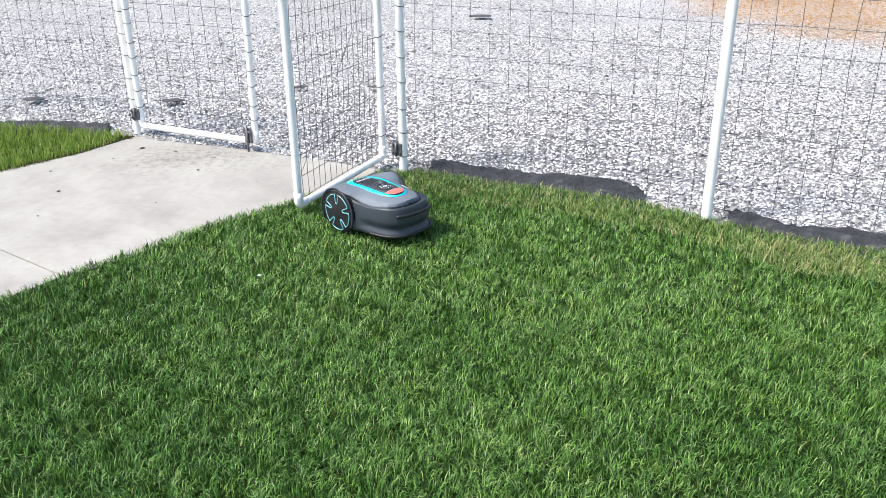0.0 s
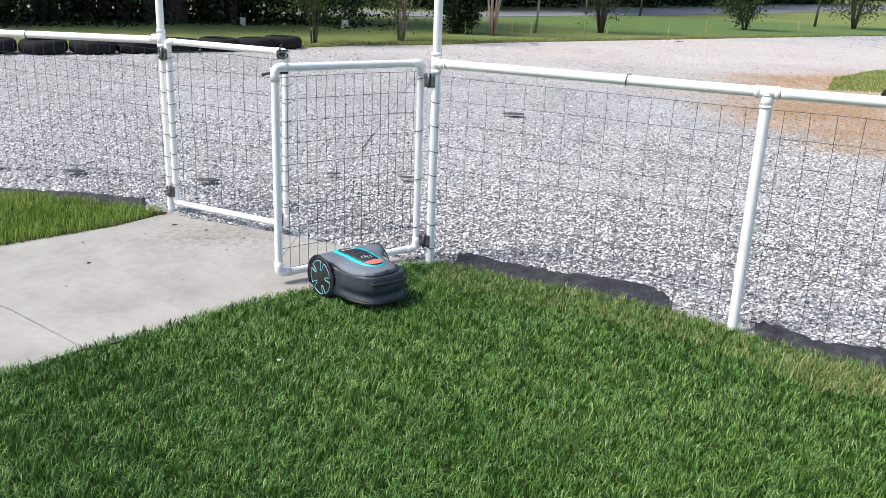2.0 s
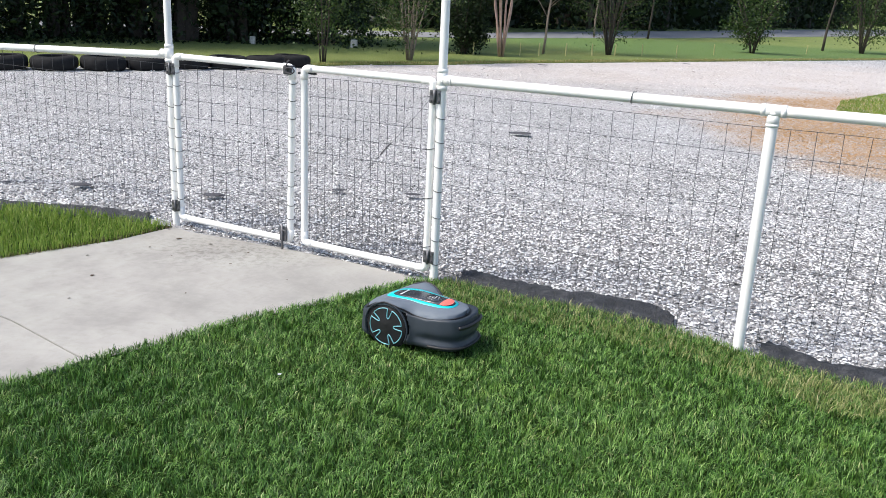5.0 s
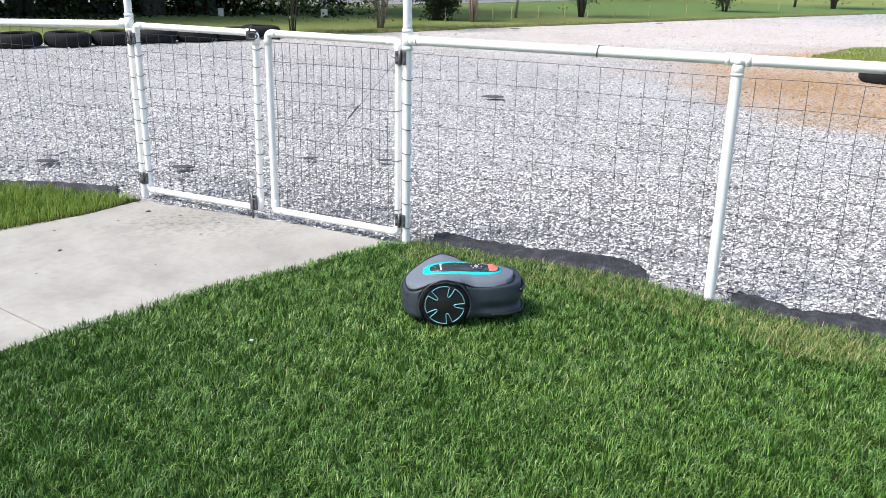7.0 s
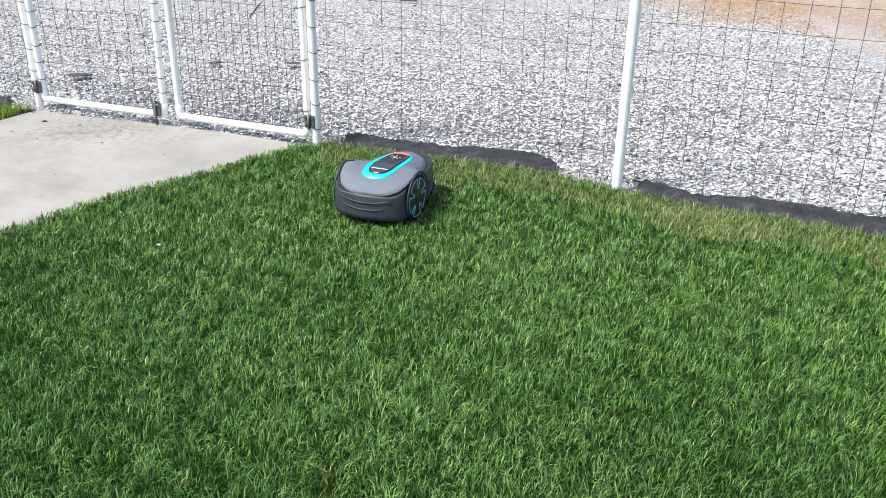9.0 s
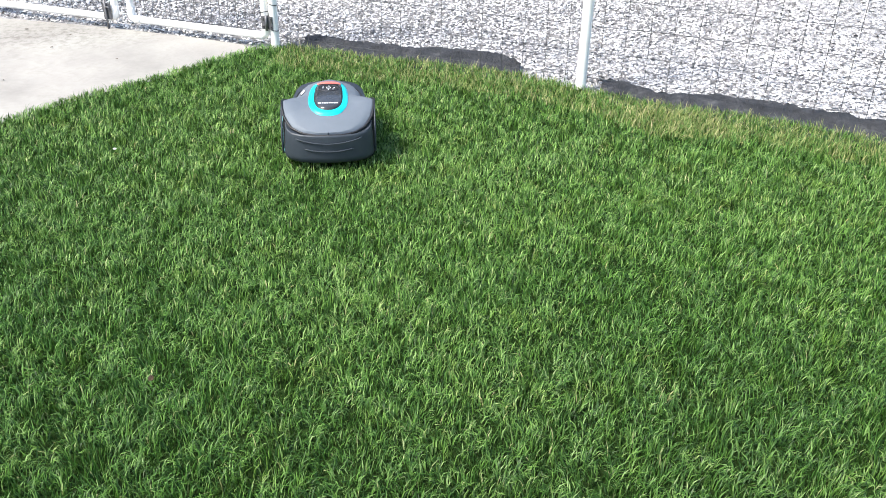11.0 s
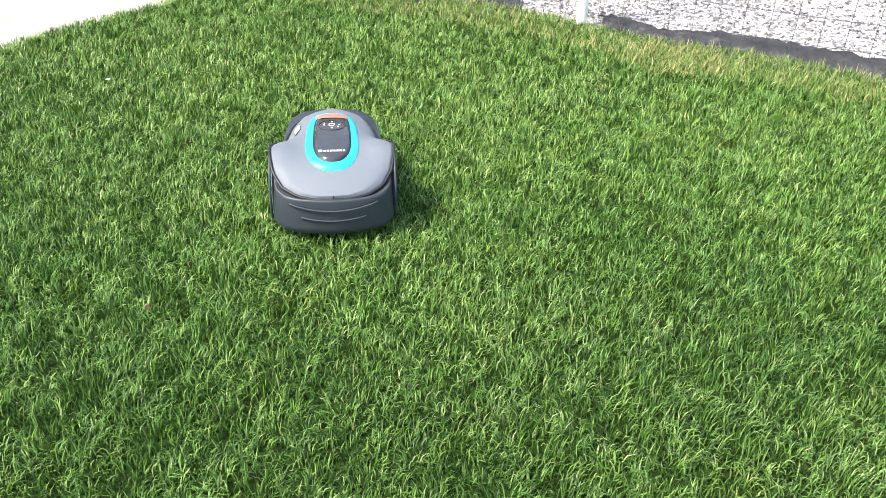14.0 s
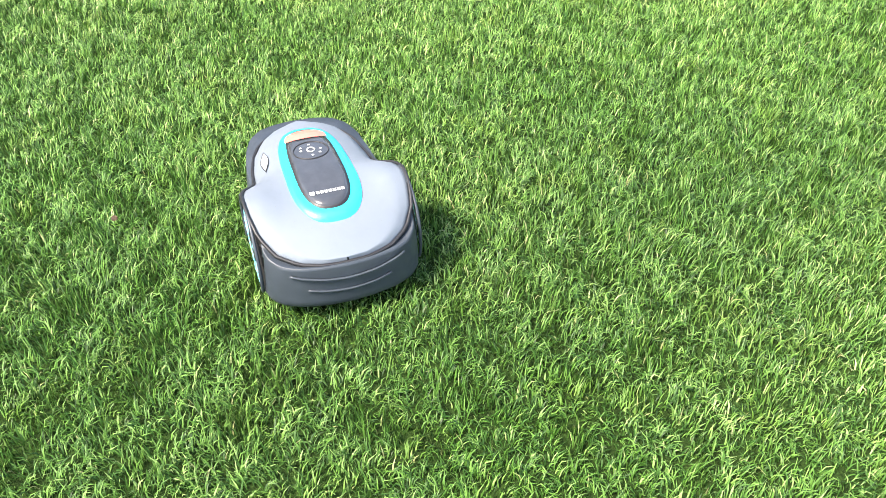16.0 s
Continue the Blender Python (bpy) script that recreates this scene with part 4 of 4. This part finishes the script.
# small litter on the path and the lawn
def litter(name, x, y, z, s, material, label, seed):
    rng = random.Random(seed)
    bm = bmesh.new()
    n = 7
    c = bm.verts.new((0, 0, s * 0.18))
    rim = [bm.verts.new((s * math.cos(a) * rng.uniform(0.5, 1.1), s * 0.6 * math.sin(a) * rng.uniform(0.6, 1.1), s * rng.uniform(0.0, 0.25))) for a in (2 * math.pi * j / n for j in range(n))]
    for j in range(n):
        bm.faces.new((c, rim[j], rim[(j + 1) % n]))
    bmesh.ops.solidify(bm, geom=bm.faces[:], thickness=0.0015)
    ob = tagged(part(name, bm, material), label, "leaf", "scattered litter")
    ob.matrix_basis = pose(x, y, z + 0.002, 0, 0, rng.uniform(0, 360))
    return ob


for i, (x, y, s) in enumerate([(-1.716, -0.229, 0.014), (-1.885, 0.096, 0.011), (-1.518, 0.501, 0.02), (-1.307, 0.426, 0.016), (-1.056, 0.3, 0.012), (-1.619, 0.306, 0.01), (-1.099, 0.078, 0.011), (-0.805, 0.175, 0.009), (-1.446, 0.167, 0.009), (-1.183, -0.413, 0.008), (-1.683, -0.567, 0.009), (-0.748, -0.137, 0.008)]):
    litter("dead_leaf", x, y, 0.0, s, DEBRIS, "small dark dead leaf lying on the concrete", i)
litter("dead_leaf", -0.526, -1.354, 0.042, 0.014, PRINT, "small pale scrap lying in the grass", 40)
litter("dead_leaf", -0.20, -2.70, 0.040, 0.013, DEBRIS, "small brown dead leaf lying in the grass", 41)
for i in range(16):
    q = random.Random(200 + i)
    litter("dead_leaf", -1.56 + q.uniform(-0.10, 0.22), 0.74 + q.uniform(-0.06, 0.05), 0.004, q.uniform(0.008, 0.018), DEBRIS, "small brown dead leaf beside the gate post", 60 + i)


# ---- robot mower: x forward (red button end), wheels at x = 0 ----
def smooth_table(table):
    """Interpolate (x, value) points with a rounded curve."""
    xs, ys = [a for a, _ in table], [b for _, b in table]
    fine = np.linspace(xs[0], xs[-1], 400)
    v = np.interp(fine, xs, ys)
    pad = np.pad(v, 9, mode="edge")
    v = np.convolve(pad, np.ones(19) / 19, "valid")
    v[0], v[-1] = ys[0], ys[-1]
    return lambda x: float(np.interp(x, fine, v))


edge_z = smooth_table([(-0.18, 0.146), (-0.15, 0.147), (-0.115, 0.160), (-0.06, 0.190), (0.0, 0.204), (0.06, 0.193), (0.11, 0.172), (0.18, 0.168), (0.27, 0.176), (0.36, 0.182)])
mid_z = smooth_table([(-0.18, 0.146), (-0.15, 0.149), (-0.10, 0.178), (-0.05, 0.195), (0.05, 0.204), (0.14, 0.204), (0.21, 0.199), (0.27, 0.190), (0.36, 0.182)])
BODY_HALF = [(-0.172, 0.0), (-0.1685, 0.050), (-0.158, 0.097), (-0.141, 0.133), (-0.118, 0.153), (-0.088, 0.161), (0.0, 0.165), (0.085, 0.160), (0.13, 0.146), (0.19, 0.141), (0.245, 0.132), (0.288, 0.114), (0.315, 0.086), (0.327, 0.046), (0.330, 0.0)]
COVER_HALF = [(-0.156, 0.0), (-0.152, 0.046), (-0.139, 0.090), (-0.113, 0.128), (-0.075, 0.152), (-0.03, 0.161), (0.025, 0.163), (0.058, 0.156), (0.080, 0.138), (0.11, 0.128), (0.16, 0.124), (0.21, 0.114), (0.25, 0.094), (0.275, 0.064), (0.286, 0.033), (0.290, 0.0)]


def outline(half, n):
    """A closed, rounded outline from one half of it."""
    p = np.array(along(half, n))
    q = np.concatenate([p, (p * [1, -1])[-2:0:-1]])
    for _ in range(3):
        q = (np.roll(q, 1, 0) + 2 * q + np.roll(q, -1, 0)) / 4
    return q


def half_width(half):
    xs, ws = [a for a, _ in half], [b for _, b in half]
    return lambda x: float(np.interp(x, xs, ws))


cover_w = half_width(COVER_HALF)


def cover_z(x, y):
    w = max(cover_w(x), 0.0016)
    f = min(1.0, abs(y) / w)
    z = mid_z(x) + (edge_z(x) - mid_z(x)) * f ** 2.4
    fender = math.exp(-((x - 0.005) / 0.055) ** 2) * math.exp(-((abs(y) - 0.13) / 0.032) ** 2)
    return z + 0.006 * fender - 0.012 * max(0, f - 0.86) / 0.14 * (1 - math.exp(-((x - 0.005) / 0.09) ** 2))


def build_mower():
    m = tagged(new("robot_mower"), "grey robot lawn mower with teal trim, driving over the grass", "robot mower")
    # lower shell: outline lofted upward, pressed in round the wheels
    ring_xy = outline(BODY_HALF, 110)
    levels = [(0.034, 0.035), (0.036, 0.012), (0.044, 0.004), (0.054, 0.0), (0.062, 0.0)] + [(0.062 + 0.009 * k, 0.00008 * k * k) for k in range(1, 13)]
    bm = bmesh.new()
    rings = []
    for li, (z, inset) in enumerate(levels):
        row = []
        for x, y in ring_xy:
            top = edge_z(x) - 0.007
            zz = min(z, top) if li < len(levels) - 1 else top
            d = Vector((x - 0.06, y * 1.0, 0))
            d = d / max(d.length, 1e-6)
            px, py = x - d.x * inset, y - d.y * inset
            # the nose is hollowed above its lower lip
            scoop = 0.015 * math.exp(-((zz - 0.078) / 0.017) ** 2) * min(1.0, max(0.0, (x - 0.12) / 0.07))
            px, py = px - d.x * scoop, py - d.y * scoop
            hole = math.hypot(px, zz - 0.10)
            if abs(py) > 0.10 and hole < 0.1025:
                py = math.copysign(0.098, py)
            row.append(bm.verts.new((px, py, zz)))
        rings.append(row)
    n = len(ring_xy)
    for a, b in zip(rings, rings[1:]):
        for j in range(n):
            bm.faces.new((a[j], a[(j + 1) % n], b[(j + 1) % n], b[j]))
    bm.faces.new(rings[0][::-1])
    # lid under the cover
    lid = [bm.verts.new((x * 0.9 + 0.006, math.copysign(min(abs(y), 0.1), y) * 0.8, edge_z(x) - 0.014)) for x, y in ring_xy]
    for j in range(n):
        bm.faces.new((rings[-1][j], rings[-1][(j + 1) % n], lid[(j + 1) % n], lid[j]))
    bm.faces.new(lid)
    bmesh.ops.recalc_face_normals(bm, faces=bm.faces)
    body = part("body", bm, SHELL, m, "dark grey moulded lower shell", True)
    # ridges pressed into the bumper
    for z, out, reach in ((0.112, 0.002, 0.115), (0.083, 0.002, 0.085)):
        bm = bmesh.new()
        pts = [Vector((x - out, y, z + 0.014 * (y / 0.11) ** 2)) for x, y in sorted((p for p in ring_xy if p[0] < -0.1 and abs(p[1]) < reach), key=lambda p: p[1])]
        tube(bm, pts, 0.0026, n=6)
        part("ridge", bm, SHELL, body, "", True)
    # front bumper: black ledge and lower lip
    for nm, z, r, lim, out in (("bumper_ledge", 0.140, 0.008, 0.305, 0.001), ("bumper_lip", 0.052, 0.0055, 0.19, 0.001)):
        bm = bmesh.new()
        pts = [p for p in ring_xy if p[0] > lim]
        pts.sort(key=lambda p: math.atan2(p[1], p[0] - 0.2))
        tube(bm, [Vector((x + out, y * 1.03, z)) for x, y in pts], r, n=8)
        part(nm, bm, BLACK, body, "black rubbery bumper edge", True)
    # wheel arches
    for s in (-1, 1):
        bm = bmesh.new()
        pts = [Vector((0.1035 * math.cos(a), s * 0.163, 0.10 + 0.1035 * math.sin(a))) for a in (radians(-28 + 236 * k / 40) for k in range(41))]
        tube(bm, pts, 0.0036, n=8)
        part("wheel_arch", bm, SHELL, body, "", True)

    # upper cover
    bm = bmesh.new()
    grid = []
    q = np.array(along(COVER_HALF, 74))
    for x, w in q:
        w = max(w, 0.0015)
        row = []
        for k in range(29):
            f = k / 14 - 1
            f = math.copysign(abs(f) ** 0.8, f)
            row.append(bm.verts.new((x, w * f, cover_z(x, w * f))))
        grid.append(row)
    for a, b in zip(grid, grid[1:]):
        for k in range(28):
            bm.faces.new((a[k], b[k], b[k + 1], a[k + 1]))
    rim = [r[-1] for r in grid] + [r[0] for r in grid][::-1]
    seam = [Vector((0.08 + (v.co.x - 0.08) * 1.014, v.co.y * 1.014, v.co.z + 0.002)) for v in rim if v.co.x > 0 or abs(v.co.y) > 0.012]
    low = [bm.verts.new((0.08 + (v.co.x - 0.08) * 0.985, v.co.y * 0.985, v.co.z - 0.012)) for v in rim]
    for j in range(len(rim)):
        k = (j + 1) % len(rim)
        bm.faces.new((rim[j], low[j], low[k], rim[k]))
    bmesh.ops.recalc_face_normals(bm, faces=bm.faces)
    cover = part("cover", bm, COVER, m, "satin light-grey top cover", True)
    bm = bmesh.new()
    tube(bm, seam[::2], 0.0036, n=6, closed=True)
    part("gap_seal", bm, BLACK, cover, "", True)

    def pad(x0, x1, w, lift, thick, rings=6, taper=0.0, front=1.0):
        """A rounded plate lying on the cover's surface."""
        bm = bmesh.new()
        pts = []
        for k in range(48):
            a = 2 * math.pi * k / 48
            c, s = math.cos(a), math.sin(a)
            ex = (x1 + x0) / 2 + math.copysign(abs(c) ** 0.62, c) * (x1 - x0) / 2
            ey = math.copysign(abs(s) ** 0.75, s) * w * (1 - taper * (ex - x0) / (x1 - x0))
            pts.append((ex, ey))
        mid = (x0 + x1) / 2
        rows = []
        for i in range(rings + 1):
            f = 1 - i / rings * 0.97
            rows.append([bm.verts.new((mid + (x - mid) * f, y * f, cover_z(mid + (x - mid) * f, y * f) + lift)) for x, y in pts])
        skirt = [bm.verts.new((v.co.x, v.co.y, v.co.z - thick)) for v in rows[0]]
        rows.insert(0, skirt)
        for a, b in zip(rows, rows[1:]):
            for j in range(48):
                bm.faces.new((a[j], a[(j + 1) % 48], b[(j + 1) % 48], b[j]))
        bm.faces.new(rows[-1])
        bmesh.ops.recalc_face_normals(bm, faces=bm.faces)
        return bm

    part("teal_surround", pad(-0.086, 0.242, 0.075, 0.0016, 0.006, taper=0.12), TEAL, cover, "glossy teal ring round the panel", True)
    part("panel_seal", pad(-0.057, 0.232, 0.0540, 0.0030, 0.006, taper=0.10), BLACK, cover, "", True)
    panel = part("control_panel", pad(-0.0515, 0.227, 0.0495, 0.0042, 0.004, taper=0.10), PANEL, m, "smoked dark control panel flap", True)
    # stop button fills the front end of the panel
    bm = bmesh.new()
    rows = []
    for i in range(9):
        f = i / 8
        x = 0.184 + 0.040 * f
        w = 0.045 * math.sqrt(max(0.0, 1 - (max(0, f - 0.15) / 0.87) ** 2.4))
        rows.append([bm.verts.new((x, w * (k / 5 - 1), cover_z(x, w * (k / 5 - 1)) + (0.0052 + 0.0045 * math.sin(math.pi * min(1, f + 0.12)) * (1 - (k / 5 - 1) ** 4)))) for k in range(11)])
    for a, b in zip(rows, rows[1:]):
        for k in range(10):
            bm.faces.new((a[k], b[k], b[k + 1], a[k + 1]))
    bmesh.ops.recalc_face_normals(bm, faces=bm.faces)
    part("stop_button", bm, RED, panel, "red stop button", True)
    # keypad dial with its marks
    bm = bmesh.new()
    pts = [Vector((0.135 + 0.034 * math.cos(a), 0.037 * math.sin(a), 0.0)) for a in (2 * math.pi * j / 40 for j in range(40))]
    tube(bm, [Vector((p.x, p.y, cover_z(p.x, p.y) + 0.0048)) for p in pts], 0.0013, n=5, closed=True)
    part("keypad_ring", bm, BLACK, panel, "", True)

    def mark(x, y, sx, sy):
        bm = bmesh.new()
        vs = [bm.verts.new((x + a * sx / 2, y + b * sy / 2, cover_z(x + a * sx / 2, y + b * sy / 2) + 0.0050)) for a, b in ((-1, -1), (1, -1), (1, 1), (-1, 1))]
        bm.faces.new(vs)
        e = bmesh.ops.extrude_face_region(bm, geom=bm.faces[:])
        bmesh.ops.translate(bm, vec=(0, 0, 0.0006), verts=[v for v in e["geom"] if isinstance(v, bmesh.types.BMVert)])
        return bm

    bm = bmesh.new()
    tube(bm, [Vector((0.135 + 0.008 * math.cos(a), 0.008 * math.sin(a), cover_z(0.135, 0) + 0.0054)) for a in (2 * math.pi * j / 16 for j in range(16))], 0.0011, n=5, closed=True)
    part("key_mark", bm, PRINT, panel)
    for dx, dy in ((0.021, 0), (-0.021, 0), (0, 0.021), (0, -0.021), (0.012, 0.02), (-0.014, -0.017)):
        part("key_mark", mark(0.135 + dx, dy, 0.0045, 0.0045), PRINT, panel)
    part("emblem", mark(-0.012, 0.031, 0.010, 0.010), PRINT, panel, "white emblem dot")
    for k in range(7):
        part("emblem_bar", mark(-0.012, 0.0195 - 0.0085 * k, 0.0075, 0.0062), PRINT, panel)
    # pale almond-shaped label with a dark rim on the bonnet's flank
    for nm, grow, up, mat in (("label_rim", 1.25, 0.0012, BLACK), ("flank_label", 1.0, 0.0020, PRINT)):
        bm = bmesh.new()
        rim = []
        for q in (2 * math.pi * j / 20 for j in range(20)):
            x, y = 0.155 + 0.034 * grow * math.cos(q), 0.097 - 0.12 * 0.034 * math.cos(q) + 0.0075 * grow * math.sin(q) ** 3
            rim.append(bm.verts.new((x, y, cover_z(x, y) + up)))
        bm.faces.new(rim)
        e = bmesh.ops.extrude_face_region(bm, geom=bm.faces[:])
        bmesh.ops.translate(bm, vec=(0, 0, 0.0008), verts=[v for v in e["geom"] if isinstance(v, bmesh.types.BMVert)])
        bmesh.ops.recalc_face_normals(bm, faces=bm.faces)
        part(nm, bm, mat, cover)

    # wheels
    wheels = []
    for s in (-1, 1):
        w = part("wheel", lathe([(0.03, -0.026), (0.091, -0.026), (0.097, -0.02), (0.100, -0.008), (0.100, 0.010), (0.097, 0.020), (0.091, 0.024), (0.085, 0.0245)], 48, "Y"), RUBBER, m, "black rubber drive wheel", True)
        bm = bmesh.new()
        for k in range(30):
            a = 2 * math.pi * k / 30
            c, q = math.cos(a), math.sin(a)
            for sy in (-1, 1):
                tube(bm, [Vector((0.0985 * c, sy * 0.003, 0.0985 * q)), Vector((0.0985 * math.cos(a + 0.1), sy * 0.020, 0.0985 * math.sin(a + 0.1)))], 0.0035, n=5)
        part("tread", bm, RUBBER, w)
        f = s
        part("rim", lathe([(0.088, 0.018 * f), (0.086, 0.0255 * f), (0.073, 0.0275 * f), (0.040, 0.0265 * f), (0.030, 0.029 * f), (0.012, 0.030 * f)], 48, "Y"), BLACK, w, "dark plastic wheel face", True)
        bm = bmesh.new()
        pts = []
        R, r, half = 0.079, 0.037, 0.0115
        for k in range(5):
            a = radians(90 + 72 * k)
            t0 = a + math.asin(half / R)
            t1 = a + radians(72) - math.asin(half / R)
            ca, sa = math.cos(a), math.sin(a)
            # slot: down one flank, round its foot, up the other
            for rr, off in ((R * 0.985, -half), (R * 0.8, -half * 0.8), (r + half, -half * 0.6), (r + 0.002, -half * 0.35), (r, 0), (r + 0.002, half * 0.35), (r + half, half * 0.6), (R * 0.8, half * 0.8), (R * 0.985, half)):
                pts.append(Vector((ca * rr - sa * off, 0.0285 * f, sa * rr + ca * off)))
            for j in range(1, 8):
                t = t0 + (t1 - t0) * j / 8
                pts.append(Vector((R * math.cos(t), 0.0272 * f, R * math.sin(t))))
        tube(bm, pts, 0.0021, n=6, closed=True)
        part("teal_inlay", bm, INLAY, w, "thin teal line tracing the spokes", True)
        w.location = (0, s * 0.134, 0.10)
        wheels.append((s, w))
    # swivel wheel under the front
    bm = lathe([(0.008, -0.012), (0.030, -0.012), (0.034, -0.006), (0.034, 0.006), (0.030, 0.012), (0.008, 0.012)], 24, "Y")
    caster = part("caster", bm, BLACK, m, "small black swivel wheel", True)
    caster.location = (0.245, 0.0, 0.036)
    return m, wheels


mower, mower_wheels = build_mower()

# seconds, x, y, heading in degrees
DRIVE = [
    (0, -0.155, -0.735, -46.4), (0.5, -0.225, -0.650, -47.5), (1, -0.281, -0.582, -48.1), (1.5, -0.334, -0.513, -48.3),
    (2, -0.368, -0.470, -48.5), (2.5, -0.369, -0.471, -48.5), (3, -0.331, -0.535, -47.9), (3.5, -0.279, -0.610, -44.6),
    (4, -0.211, -0.702, -39.2), (4.8, -0.114, -0.796, -30.4), (5.6, -0.014, -0.869, -20.6), (6.3, 0.077, -0.922, -12.6), (6.5, 0.111, -0.929, -9.9),
    (7, 0.190, -0.954, 2.3), (7.5, 0.260, -0.957, 20.4), (8, 0.310, -0.946, 33.9), (8.5, 0.321, -0.949, 43.4), (9, 0.301, -0.995, 62.3),
    (9.5, 0.268, -1.062, 78.0), (10, 0.247, -1.115, 86.4), (10.2, 0.245, -1.158, 87.2), (11.2, 0.238, -1.436, 88.0), (12.3, 0.230, -1.730, 88.3), (12.5, 0.230, -1.785, 88.3),
    (13, 0.234, -1.935, 88.0), (13.5, 0.236, -2.103, 88.0), (14, 0.239, -2.263, 88.5), (14.5, 0.237, -2.430, 88.8), (15, 0.235, -2.598, 88.2),
    (15.5, 0.236, -2.768, 88.5), (16, 0.239, -2.948, 92.1),
]


def motions():
    """Everything that moves: the mower, its wheels and the swinging gate leaf."""
    walk(mower, [(t, pose(x, y, 0.002, 0, 0, a)) for t, x, y, a in DRIVE])
    ts = [r[0] for r in DRIVE]
    fine = np.arange(0, 16.01, 0.1)
    X, Y, H = (np.interp(fine, ts, [r[i] for r in DRIVE]) for i in (1, 2, 3))
    H = np.radians(H)
    go = np.diff(X) * np.cos(H[:-1]) + np.diff(Y) * np.sin(H[:-1])
    turn = np.diff(H)
    for s, w in mower_wheels:
        roll = np.concatenate([[0], np.cumsum((go - turn * s * 0.134) / 0.097)])
        rows = [(float(fine[i]), pose(0, s * 0.134, 0.10, 0, math.degrees(roll[i]), 0)) for i in range(0, len(fine), 2)]
        walk(w, rows)
    swing = [(0, 244.0), (0.5, 243.0), (1.0, 241.4), (1.5, 234.6), (1.8, 226.5), (2.0, 218.4), (2.1, 211.5), (2.3, 200.0), (2.4, 194.5), (2.5, 188.5), (2.6, 175.0), (2.7, 165.0), (2.8, 151.0), (2.9, 146.0), (3.0, 148.2), (3.2, 155.0), (3.4, 152.6), (3.6, 151.6), (4.5, 151.8), (16, 151.8)]
    walk(swing_gate, [(t, pose(-0.1192, 0.0304, 0, 0, 0, a)) for t, a in swing])


motions()
